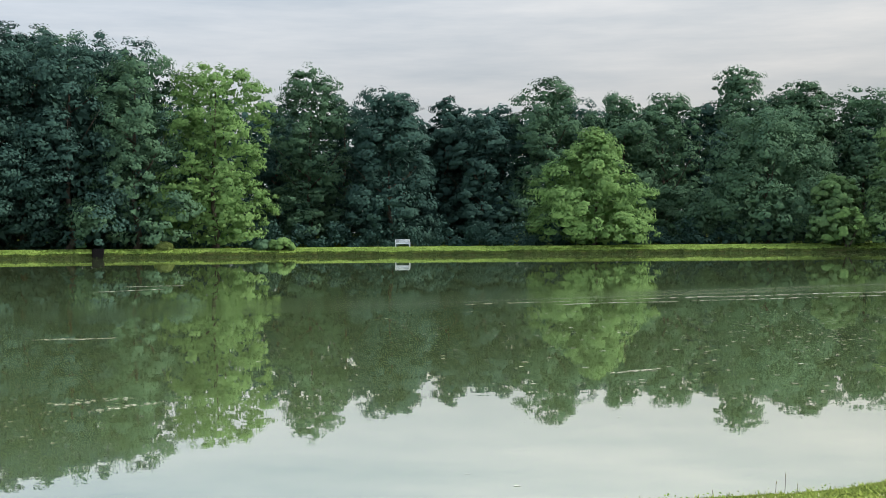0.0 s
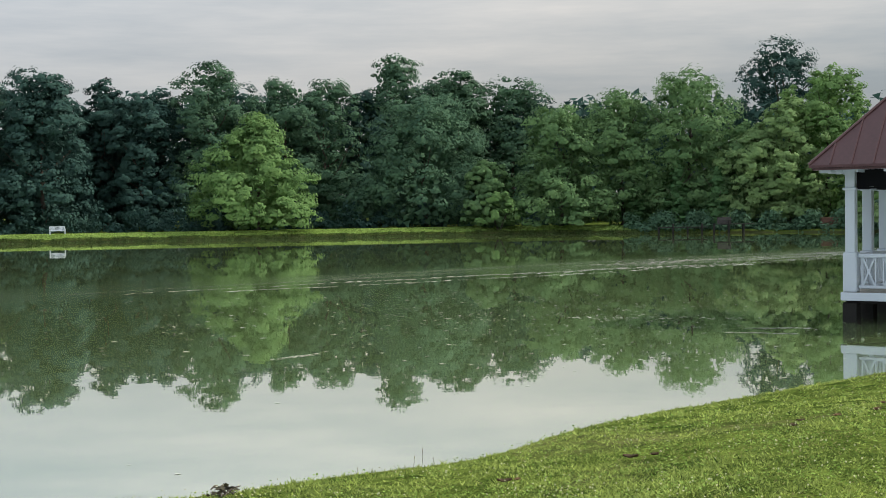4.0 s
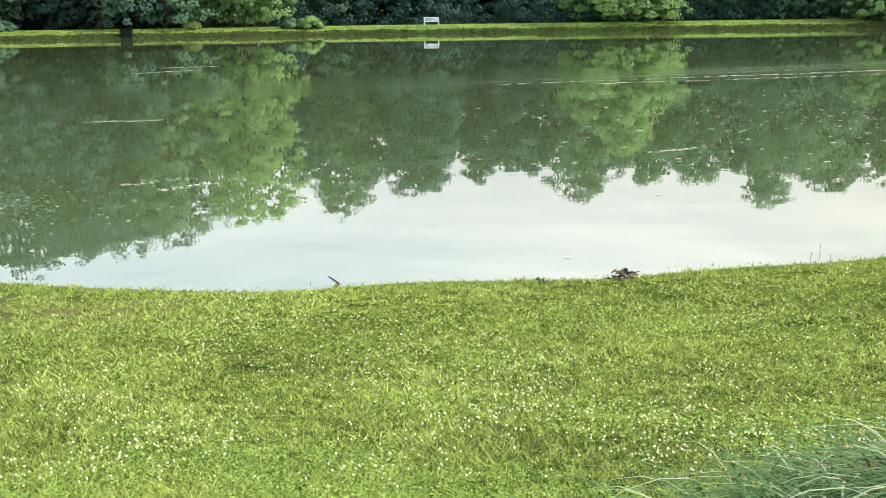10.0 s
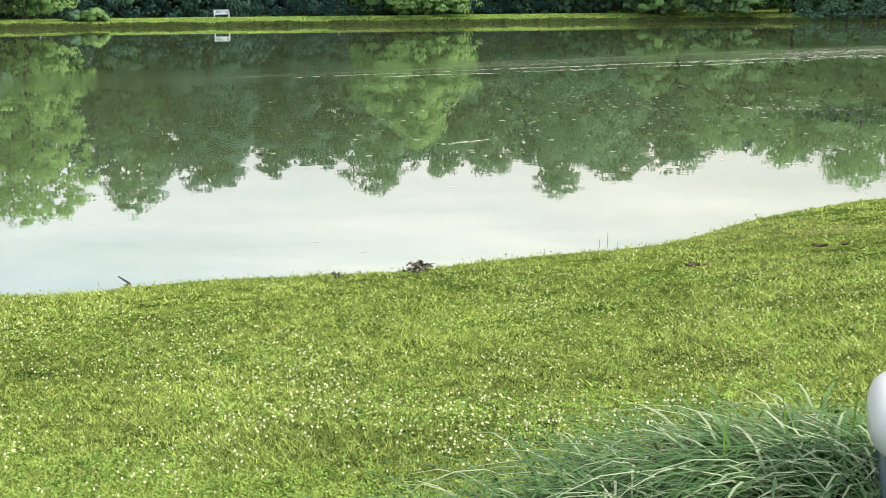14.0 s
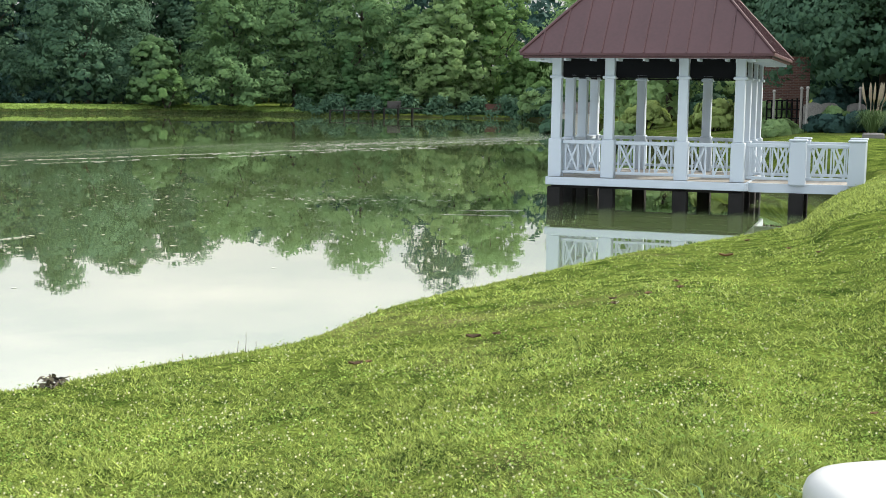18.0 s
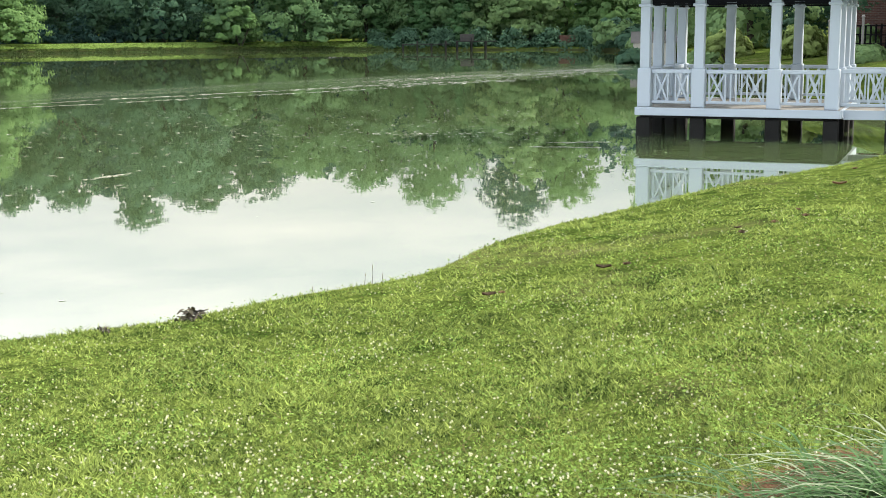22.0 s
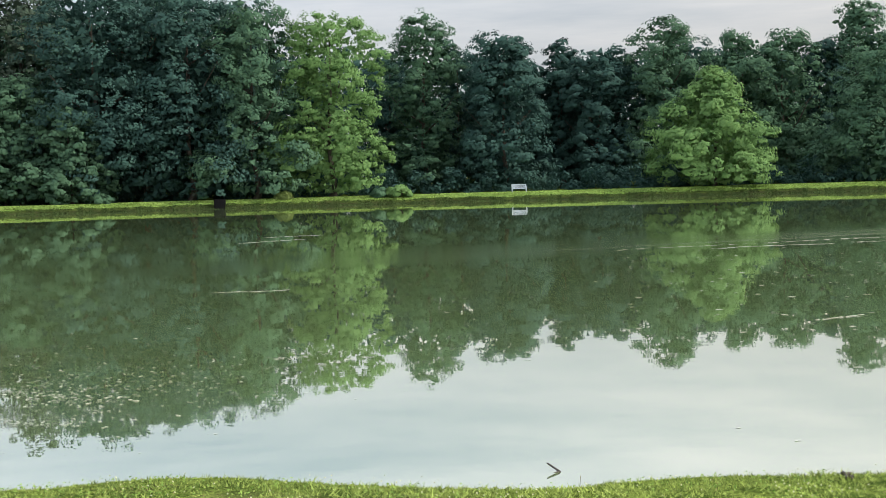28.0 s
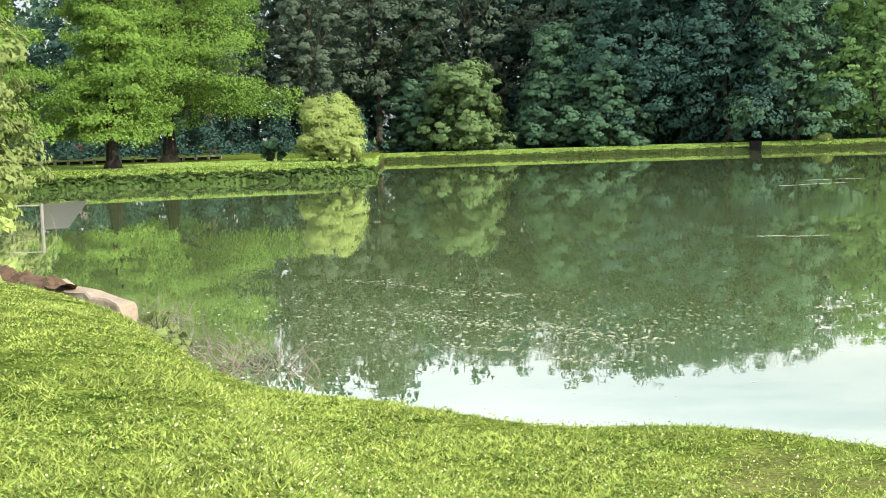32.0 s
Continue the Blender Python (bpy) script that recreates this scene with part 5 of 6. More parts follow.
def bank_lawn():
    """Mown grass along the top of the far bank and on the peninsula, sunlight painted into its colour."""
    rng = np.random.default_rng(13)
    n = 85000
    az = np.where(rng.uniform(0, 1, n) < 0.68, rng.uniform(-25, 31, n), rng.uniform(-50, -25, n))
    rf = np.interp(az, FAR_AZ, FAR_R)
    d = rf + 0.45 + np.where(az < -25, 18, 7) * rng.uniform(0, 1, n) ** 1.3
    x, y = CX + d * np.sin(np.radians(az)), CY + d * np.cos(np.radians(az))
    p = np.stack([x, y, ground_z(az, d) - 0.01], 1)
    a = rng.uniform(0, 6.28, n)
    s = np.stack([np.cos(a), np.sin(a), np.zeros(n)], 1) * (rng.uniform(0.09, 0.18, n) * np.where(az < -25, 0.55, 1.0))[:, None]
    tip = p + np.stack([rng.normal(0, 0.09, n), rng.normal(0, 0.09, n), rng.uniform(0.05, 0.12, n)], 1)
    co = np.stack([p - s, p + s, tip], 1).reshape(-1, 3)
    tagged(quads("bank_lawn", co, leaf_mat("bank_lawn_lit", (0.22, 0.35, 0.09), (0.42, 0.57, 0.16), 0.35, patch=0.4), per=3), "mown grass on top of the far bank, sunlight put into its colour", "grass", kind="stuff")


# near-black to pale: shadowed gaps and lit tips put into the blade colour
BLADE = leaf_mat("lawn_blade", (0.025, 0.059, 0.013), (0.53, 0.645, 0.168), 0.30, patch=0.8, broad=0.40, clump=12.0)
bank_lawn()

for n, (x, y, h, r, kind) in enumerate(((-2.5, 148.6, 1.3, 1.5, "lime"), (-4.5, 149.0, 1.0, 1.2, "oak"), (-15.5, 149.0, 0.8, 0.9, "bush"), (-36.0, 147.5, 1.0, 1.5, "oak"), (62.1, 142.9, 4.6, 2.6, "lime"))):
    shrub(x, y, h, r, kind, 600 + n, "small %s bush at the foot of the woods" % ("bright green" if kind != "oak" else "mid-green"), 70, 0.22, group="wood edge bushes")

# ---- west: tree-lined peninsula ----


def bald_cypress(x, y, top, r, base, seed, label, n=260):
    """A feathery conifer: straight fluted stem, level boughs, flat drooping sprays."""
    rng = np.random.default_rng(seed)
    z0 = gz(x, y)
    h = top - z0
    t = empty("cypress_tree", Matrix.Translation((x, y, z0)))
    bm = bmesh.new()
    tr = 0.020 * h
    tube(bm, [(0, 0, -0.4), (0, 0, 0.0), (0, 0, 0.6), (0.05, 0, 2.5), (0, 0.05, h * 0.5), (0, 0, h * 0.97)], (tr * 2.5, tr * 2.1, tr * 1.35, tr, tr * 0.6, 0.03), 12)
    part("trunk", bm, DARKBARK, t)
    sprays, facing = [], []
    for k in range(n):
        # level boughs in loose tiers, each a flat feathery fan that droops at its edge
        u = min(max((k + rng.normal(0, 5.0)) / n, 0.0), 1.0) ** 1.1
        zz = base + u * (h - base)
        a = k * 2.399 + rng.uniform(-1.2, 1.2)
        ln = r * (1 - u) ** 0.5 * rng.uniform(0.5, 1.1) + 0.5
        rise = rng.uniform(-0.12, 0.20) * ln
        tip = np.array([math.cos(a) * ln, math.sin(a) * ln, zz + rise])
        if k % 2 == 0:
            bm = bmesh.new()
            tube(bm, [(0, 0, zz - 0.05 * ln), (tip[0] * 0.5, tip[1] * 0.5, zz + rise * 0.6), tuple(tip * np.array([0.9, 0.9, 1]))], (0.05 + 0.006 * ln, 0.035, 0.01), 5)
            part("bough", bm, BARK, t)
        m = int(60 + 62 * ln)
        side = np.array([-math.sin(a), math.cos(a), 0])
        twig = rng.integers(0, 12, m)
        f = 0.22 + 0.78 * (twig + rng.uniform(0, 1, m)) / 12
        sw = np.where(rng.uniform(0, 1, m) < 0.5, -1, 1) * rng.uniform(0, 1, m) ** 0.7 * ln * 0.34 * np.sin(np.pi * np.clip(f * 0.86 + 0.1, 0, 1))
        p = np.outer(np.minimum(f + 0.25 * np.abs(sw) / ln, 1.06), np.array([tip[0], tip[1], 0])) + np.outer(sw, side)
        p[:, 2] = zz + rise * f - 0.30 * np.abs(sw) / ln * ln * 0.5 - 0.10 * ln * f ** 3 + rng.normal(0, 0.10 + 0.022 * ln, m)
        sprays.append(p)
        facing.append(np.array([0, 0, 0.45]) + 0.8 * np.array([math.cos(a), math.sin(a), 0]) + rng.normal(size=(m, 3)) * 0.5)
    quads("foliage", tri_leaves(rng, np.concatenate(sprays), np.concatenate(facing), 0.11), LEAF["cypress"], t, per=3)
    return tagged(t, label, "tree", "cypresses on the peninsula")


bald_cypress(-65.3, 96.8, 25.0, 11.0, 4.4, 41, "large feathery bright green cypress with dark fluted trunk", 230)
bald_cypress(-59.4, 80.2, 19.0, 5.0, 2.6, 42, "smaller feathery green cypress at the bank edge", 200)
bald_cypress(-64.5, 72.5, 20.0, 6.0, 3.0, 43, "light green cypress beside the peninsula lawn", 190)
bald_cypress(-94.0, 88.0, 22.0, 7.0, 3.0, 44, "light green cypress beyond the peninsula lawn", 120)
shrub(-46.6, 90.2, 5.0, 2.75, "bush", 61, "dense rounded pale green willow bush on the peninsula tip", 1200, 0.075, "willow_bush", "peninsula bushes")
shrub(-52.5, 91.5, 2.0, 1.0, "oak", 62, "thin leafy sapling beside the willow bush", 26, 0.2, "sapling", "peninsula bushes")
shrub(-44.2, 88.5, 1.6, 0.9, "bush", 63, "low pale green growth at the peninsula tip", 40, 0.17, "sapling", "peninsula bushes")

WEST_DEEP = ((-80.0, 128.0, 24.0, 6.5, "pine"), (-88.0, 136.0, 25.0, 7.0, "dark"), (-98.0, 130.0, 24.0, 7.5, "dark"), (-110.0, 135.0, 22.0, 7.5, "oak"), (-120.0, 118.0, 22.0, 8.0, "dark"), (-104.0, 104.0, 20.0, 7.0, "lime"), (-78.0, 150.0, 27.0, 7.0, "pine"),
             (-92.0, 152.0, 26.0, 7.5, "dark"), (-60.0, 158.0, 27.0, 6.5, "pine"), (-84.0, 74.0, 17.0, 6.0, "lime"), (-96.0, 88.0, 19.0, 7.0, "lime"))
for n, (x, y, top, r, kind) in enumerate(WEST_DEEP):
    tree(x, y, top, r, kind, 700 + n, "trees of the west woods", 0.45)
# drooping pale foliage close on the west shore
tree(-46.0, 47.0, 11.0, 5.2, "willow", 720, "trees of the west bank", 1.2)
shrub(-29.6, 30.4, 2.6, 1.7, "bush", 64, "overhanging pale leafy bush at the water's edge", 150, 0.10, "shore_bush", "peninsula bushes")


def guard_rail(p0, p1):
    g = empty("guard_rail")
    n = 22
    pts = [(p0[0] + (p1[0] - p0[0]) * k / (n - 1), p0[1] + (p1[1] - p0[1]) * k / (n - 1)) for k in range(n)]
    pts = [Vector((x, y, gz(x, y) - 0.16)) for x, y in pts]
    for p in pts:
        part("post", box(bmesh.new(), p.x - 0.10, p.x + 0.10, p.y - 0.10, p.y + 0.10, p.z - 0.4, p.z + 0.50, 0.015), mat_rail, g)
    for p, q in zip(pts, pts[1:]):
        m = Matrix.Translation(p) @ Matrix.Rotation(math.atan2(q.y - p.y, q.x - p.x), 4, "Z")
        ln = (q - p).xy.length
        block("cap_rail", 0.004, ln - 0.004, -0.17, 0.13, 0.502, 0.58, mat_rail, g, 0, m=m)
        # dark backing added for the drive's shadow behind the posts
        block("rail_shadow", 0.004, ln - 0.004, 0.102, 0.15, 0.02, 0.40, PILE, g, 0, "dark board standing in for the shadow under the cap rail", m=m)
    tagged(g, "low weathered timber guard rail along the drive", "guard rail")


mat_rail = mat("rail_boards", (0.36, 0.34, 0.31), 0.9, vary=0.3)
guard_rail((-82.2, 88.6), (-64.0, 103.0))


def lodge():
    m = turn(-124.0, 143.0, 38)
    brick_house(m, 16, 9, 3.3, ((6.0, 7.2, 0.9, 2.3), (9.5, 10.7, 0.9, 2.3), (12.5, 13.7, 0.9, 2.3)), "low brick lodge with grey roof behind lawn trees", False, 2.6)


lodge()


def porch_post():
    p = empty("porch_post", turn(-116.5, 144.5, 38))
    block("shaft", -0.3, 0.3, -0.3, 0.3, -0.3, 3.0, WHITE, p, 0.03)
    block("base", -0.4, 0.4, -0.4, 0.4, -0.3, 0.35, WHITE, p, 0.03)
    tagged(p, "white square porch post before the lodge", "post")


porch_post()


def pond_pipe():
    """White pipe frame in the shallows, beside the grey sheet added for a reflection."""
    p = empty("pipe_frame", Matrix.Translation((-31.8, 37.1, 0)))
    bm = bmesh.new()
    tube(bm, [(0, 0, -0.8), (0, 0, 0.86)], (0.06, 0.06), 10)
    part("upright", bm, STONE, p)
    bm = bmesh.new()
    tube(bm, [(-1.2, -0.4, 0.80), (-0.08, 0, 0.80)], (0.025, 0.025), 10)
    part("crossbar", bm, STONE, p)
    tagged(p, "pale pipe frame standing in the shallows", "pipe frame")


pond_pipe()


def reflection_sheet():
    """A thin grey sheet level with the water, added as a painted reflection."""
    bm = bmesh.new()
    ring = ((-31.3, 36.6), (-44.9, 53.7), (-44.3, 56.6), (-30.9, 37.3))
    lo, hi = [bm.verts.new((x, y, -0.15)) for x, y in ring], [bm.verts.new((x, y, 0.012)) for x, y in ring]
    bm.faces.new(hi)
    bm.faces.new(lo[::-1])
    for k in range(4):
        j = (k + 1) % 4
        bm.faces.new((lo[k], lo[j], hi[j], hi[k]))
    bmesh.ops.recalc_face_normals(bm, faces=bm.faces)
    tagged(part("grey_reflection", bm, mat("reflection_grey", (0.085, 0.075, 0.06), 0.3, vary=0.3, scale=1, fine=10)), "flat grey-brown sheet standing in for a reflection on the pond", "ramp")


reflection_sheet()

# ---- near lawn ----
rng_g = np.random.default_rng(77)


def lawn_spots(n, r0, margin=0.05, az0=-50.0, az1=62.0, power=1.0):
    """Random places on the near lawn, closer together towards the standing place."""
    az = rng_g.uniform(az0, az1, n)
    rn = np.minimum(np.interp(az, NEAR_AZ, NEAR_R), 38.0) + margin
    r0 = r0 + 0.5 * smooth01((-14 - az) / 12) + 0.4 * smooth01((az - 30) / 12)
    u = rng_g.uniform(0, 1, n) ** power
    r = 1 / (1 / r0 + u * (1 / rn - 1 / r0))
    return az, r


def value_noise(x, y, f, seed):
    """Smooth patchiness between 0 and 1."""
    g = np.random.default_rng(seed).uniform(0, 6.28, (5, 3))
    s = sum(np.sin(f * (1 + 0.6 * k) * (x * math.cos(g[k, 0]) + y * math.sin(g[k, 0])) + g[k, 1] * 3) for k in range(5))
    return np.clip(0.5 + s / 5, 0, 1)


def blades(name, az, r, h, w, material, lean=0.5, label=""):
    n = len(az)
    x, y = CX + r * np.sin(np.radians(az)), CY + r * np.cos(np.radians(az))
    z = ground_z(az, r) - 0.004
    a, b = rng_g.uniform(0, 6.28, n), rng_g.uniform(0, 6.28, n)
    p = np.stack([x, y, z], 1)
    s = np.stack([np.cos(a), np.sin(a), np.zeros(n)], 1) * w[:, None]
    ln = rng_g.uniform(0.1, 1.0, n) * lean
    off = np.stack([np.cos(b) * ln * h, np.sin(b) * ln * h, h], 1)
    co = np.stack([p - s, p + s, p + off], 1).reshape(-1, 3)
    return tagged(quads(name, co, material, per=3), label, "grass", kind="stuff")


CLOVER = leaf_mat("clover_leaf", (0.09, 0.18, 0.03), (0.36, 0.52, 0.12), 0.25, patch=0.9, broad=0.5, clump=7.0)
STRAW = leaf_mat("straw_blade", (0.22, 0.19, 0.08), (0.40, 0.35, 0.18), 0.3, patch=0.9)


def worn_ground(x, y):
    """How bare the lawn is: trodden spots by the long grass, the footbridge and the pond."""
    w = np.exp(-(((x - 0.3) / 0.7) ** 2 + ((y - 4.35) / 0.16) ** 2)) + 1.2 * np.exp(-(((x - 11.7) / 1.2) ** 2 + ((y - 9.3) / 0.5) ** 2))
    w = w + 0.7 * np.exp(-(((x - 3.9) / 0.35) ** 2 + ((y - 7.1) / 0.2) ** 2)) + 0.7 * np.exp(-(((x - 1.7) / 0.5) ** 2 + ((y - 4.2) / 0.2) ** 2))
    return np.clip(w + 1.6 * np.clip(value_noise(x, y, 0.9, 6) - 0.78, 0, 1), 0, 1)


def build_lawn():
    # tufts: blades fan out of shared crowns, tall in the middle, with dark gaps between
    n, per = 29000, 18
    taz, tr = lawn_spots(n, 3.0, 0.05, power=0.85)
    waz, wr = lawn_spots(5500, 4.0, 0.05, az0=-50.0, az1=-20.0, power=0.8)
    taz, tr, n = np.concatenate([taz, waz]), np.concatenate([tr, wr]), n + 5500
    tx, ty = CX + tr * np.sin(np.radians(taz)), CY + tr * np.cos(np.radians(taz))
    lush = 0.35 + 0.65 * value_noise(tx, ty, 1.5, 1) * (0.5 + 0.5 * value_noise(tx, ty, 5.0, 4))
    lush *= (1 - 0.75 * worn_ground(tx, ty)) * rng_g.uniform(0.4, 1.5, n)
    k = np.repeat(np.arange(n), per)
    spread = (0.018 + 0.0040 * tr) * rng_g.uniform(0.6, 1.4, n)
    off = rng_g.normal(size=(n * per, 2)) * spread[k][:, None]
    x, y = tx[k] + off[:, 0], ty[k] + off[:, 1]
    az, r = np.degrees(np.arctan2(x - CX, y - CY)), np.hypot(x - CX, y - CY)
    q = np.hypot(off[:, 0], off[:, 1]) / spread[k]
    h = 0.048 * lush[k] * np.clip(1.15 - 0.42 * q, 0.25, 1.2) * rng_g.uniform(0.6, 1.25, n * per)
    w = (0.0026 + 0.00058 * r) * rng_g.uniform(0.6, 1.4, n * per)
    ok = (r < np.interp(az, NEAR_AZ, NEAR_R) + 0.12) & (rng_g.uniform(0, 1, n * per) > 0.8 * worn_ground(x, y))
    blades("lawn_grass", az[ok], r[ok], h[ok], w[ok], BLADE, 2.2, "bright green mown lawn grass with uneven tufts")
    az, r = rng_g.uniform(49.5, 66.0, 42000), 1 / rng_g.uniform(1 / 52.0, 1 / 17.0, 42000)
    ok = (r < np.interp(az, NEAR_AZ, NEAR_R)) | (az > 54.5)
    az, r = az[ok], r[ok]
    blades("far_lawn", az, r, rng_g.uniform(0.02, 0.05, len(az)), 0.006 + 0.0005 * r, BLADE, 1.5, "mown lawn rising to the garden edging")
    # straw and bare litter in the worn spots
    az, r = lawn_spots(110000, 3.0)
    keep = rng_g.uniform(0, 1, len(az)) < 0.12 + 0.85 * worn_ground(CX + r * np.sin(np.radians(az)), CY + r * np.cos(np.radians(az)))
    az, r = az[keep], r[keep]
    h = rng_g.uniform(0.006, 0.022, len(az))
    blades("dry_grass", az, r, h, 0.0018 + 0.0004 * r, STRAW, 2.8, "scattered dry straw-coloured blades in the lawn")
    # tall tufts
    taz, tr = lawn_spots(1500, 3.2, 0.0)
    k = np.repeat(np.arange(1500), 22)
    az = taz[k] + rng_g.normal(0, 0.035, len(k)) / np.radians(1) / tr[k]
    r = tr[k] + rng_g.normal(0, 0.035, len(k))
    h = rng_g.uniform(0.02, 0.042, 1500)[k] * rng_g.uniform(0.6, 1.2, len(k))
    blades("grass_tufts", az, r, h, 0.0016 + 0.0004 * r, BLADE, 0.9, "taller tufts of lush green grass in the lawn")
    # fringe hanging over the pond edge
    az = rng_g.uniform(-46, 52, 45000)
    rn = np.interp(az, NEAR_AZ, NEAR_R)
    r = rn + rng_g.uniform(-0.35, 0.45, len(az))
    h = rng_g.uniform(0.008, 0.032, len(az)) * (0.7 + 0.7 * (np.sin(az * 14) * np.sin(az * 5.3 + 1) > 0.3))
    blades("edge_grass", az, r, h, 0.0012 + 0.00022 * r, BLADE, 0.9, "longer grass fringe along the pond edge")
    # clover leaves, flat patches
    az, r = lawn_spots(125000, 3.0)
    x, y = CX + r * np.sin(np.radians(az)), CY + r * np.cos(np.radians(az))
    keep = rng_g.uniform(0, 1, len(az)) < np.clip(value_noise(x, y, 2.3, 2) * 1.8 - 0.45, 0.12, 1)
    az, r, x, y = az[keep], r[keep], x[keep], y[keep]
    z = ground_z(az, r) + rng_g.uniform(0.015, 0.05, len(az))
    nrm = np.array([0, 0, 1.0]) + rng_g.normal(size=(len(az), 3)) * 0.45
    co = leaves(rng_g, np.stack([x, y, z], 1), nrm, np.minimum(0.0042 + 0.0006 * r, 0.011), 0.8)
    tagged(quads("clover_leaves", co, CLOVER), "patches of low clover leaves in the lawn", "clover", kind="stuff")
    # clover heads
    az, r = lawn_spots(14500, 3.2, -0.1, power=0.75)
    x, y = CX + r * np.sin(np.radians(az)), CY + r * np.cos(np.radians(az))
    keep = rng_g.uniform(0, 1, len(az)) < np.clip(value_noise(x, y, 1.9, 3) * 1.2 - 0.28, 0.12, 0.7)
    az, r, x, y = az[keep], r[keep], x[keep], y[keep]
    c = np.stack([x, y, ground_z(az, r) + rng_g.uniform(0.05, 0.09, len(az))], 1)
    d = rng_g.normal(size=(len(az), 6, 3)) + np.array([0, 0, 0.5])
    d /= np.linalg.norm(d, axis=2, keepdims=True)
    rad = rng_g.uniform(0.0025, 0.0058, len(az))[:, None, None]
    pos = (c[:, None] + d * rad * 0.75).reshape(-1, 3)
    co = leaves(rng_g, pos, d.reshape(-1, 3), 0.0050, 0.8)
    tagged(quads("clover_flowers", co, mat("clover_head", (0.74, 0.74, 0.50), 0.9, vary=0.2, fine=80)), "scattered white clover flower heads in the lawn", "clover flowers", kind="stuff")


build_lawn()


def tall_grass(x, y, n, spread, hmin, hmax, lean_az, seed, label):
    """An arching clump of long narrow leaves."""
    rng = np.random.default_rng(seed)
    z0 = gz(x, y)
    c = empty("tall_grass", Matrix.Translation((x, y, z0)))
    sets = {0: [], 1: []}
    for k in range(n):
        a = radians(lean_az) + rng.normal(0, 1.05)
        d = np.array([math.sin(a), math.cos(a), 0])
        s = np.array([d[1], -d[0], 0])
        p = np.array([*(rng.normal(0, spread, 2)), -0.02])
        ln, hh = rng.uniform(0.2, 0.63), rng.uniform(hmin, hmax) * 1.1
        w = rng.uniform(0.0028, 0.0055)
        prev = None
        for f in np.linspace(0, 1, 7):
            q = p + d * ln * f ** 1.25 + np.array([0, 0, hh * (2.5 * f - 2.0 * f * f)]) + s * 0.02 * math.sin(3 * f + k)
            ww = w * (1 - f ** 3) + 0.0004
            cur = (q - s * ww, q + s * ww)
            if prev:
                sets[k % 4 == 0].extend([prev[0], prev[1], cur[1], cur[0]])
            prev = cur
    quads("leaves", np.array(sets[0]), LONG, c)
    quads("pale_leaves", np.array(sets[1]), LONGPALE, c, "paler silvery leaves")
    tagged(c, label, "tall grass", "tall grass clumps")


LONG = leaf_mat("long_blade", (0.045, 0.115, 0.035), (0.15, 0.28, 0.10), 0.35, 0.4, patch=3.0)
LONGPALE = leaf_mat("long_blade_pale", (0.26, 0.34, 0.18), (0.46, 0.53, 0.36), 0.3, 0.35, patch=3.0)
WEED = leaf_mat("broad_weed", (0.12, 0.24, 0.03), (0.22, 0.38, 0.06), 0.45, patch=3.0)
tall_grass(0.28, 2.02, 900, 0.20, 0.12, 0.27, -75, 81, "arching clump of long blue-green grass leaves")
tall_grass(0.62, 1.98, 850, 0.16, 0.12, 0.27, -65, 82, "arching clump of long grass with silvery tips")
tall_grass(-0.08, 2.03, 560, 0.18, 0.10, 0.25, -80, 83, "low arching clump of long grass over the lawn")


tall_grass(0.95, 1.98, 520, 0.15, 0.12, 0.26, -50, 85, "arching clump of long green grass beside the cooler")


def upright_weeds():
    rng = np.random.default_rng(84)
    w = empty("weed", Matrix.Translation((0.55, 2.1, gz(0.55, 2.1))))
    for k in range(6):
        x, y, h = rng.uniform(-0.2, 0.25), rng.uniform(-0.1, 0.1), rng.uniform(0.18, 0.40)
        a = rng.uniform(0, 6.28)
        s = np.array([math.cos(a), math.sin(a), 0]) * 0.0045
        b, t = np.array([x, y, 0]), np.array([x + rng.uniform(-0.08, 0.08), y + rng.uniform(-0.05, 0.05), h])
        mid = b * 0.5 + t * 0.5
        quads("blade", np.array([b - s * 0.6, b + s * 0.6, mid + s, mid - s, mid - s, mid + s, t + s * 0.05, t - s * 0.05]), WEED, w)
    tagged(w, "upright broad bright green weed blades in tall grass", "weed")


upright_weeds()


def rounded_block(name, x, y, z0, z1, r, material, parent, label=""):
    """A moulded box with generously rounded edges."""
    bm = box(bmesh.new(), -x, x, -y, y, z0, z1)
    bmesh.ops.bevel(bm, geom=bm.edges[:], offset=r, segments=5, affect="EDGES")
    return part(name, bm, material, parent, label, smooth=True)


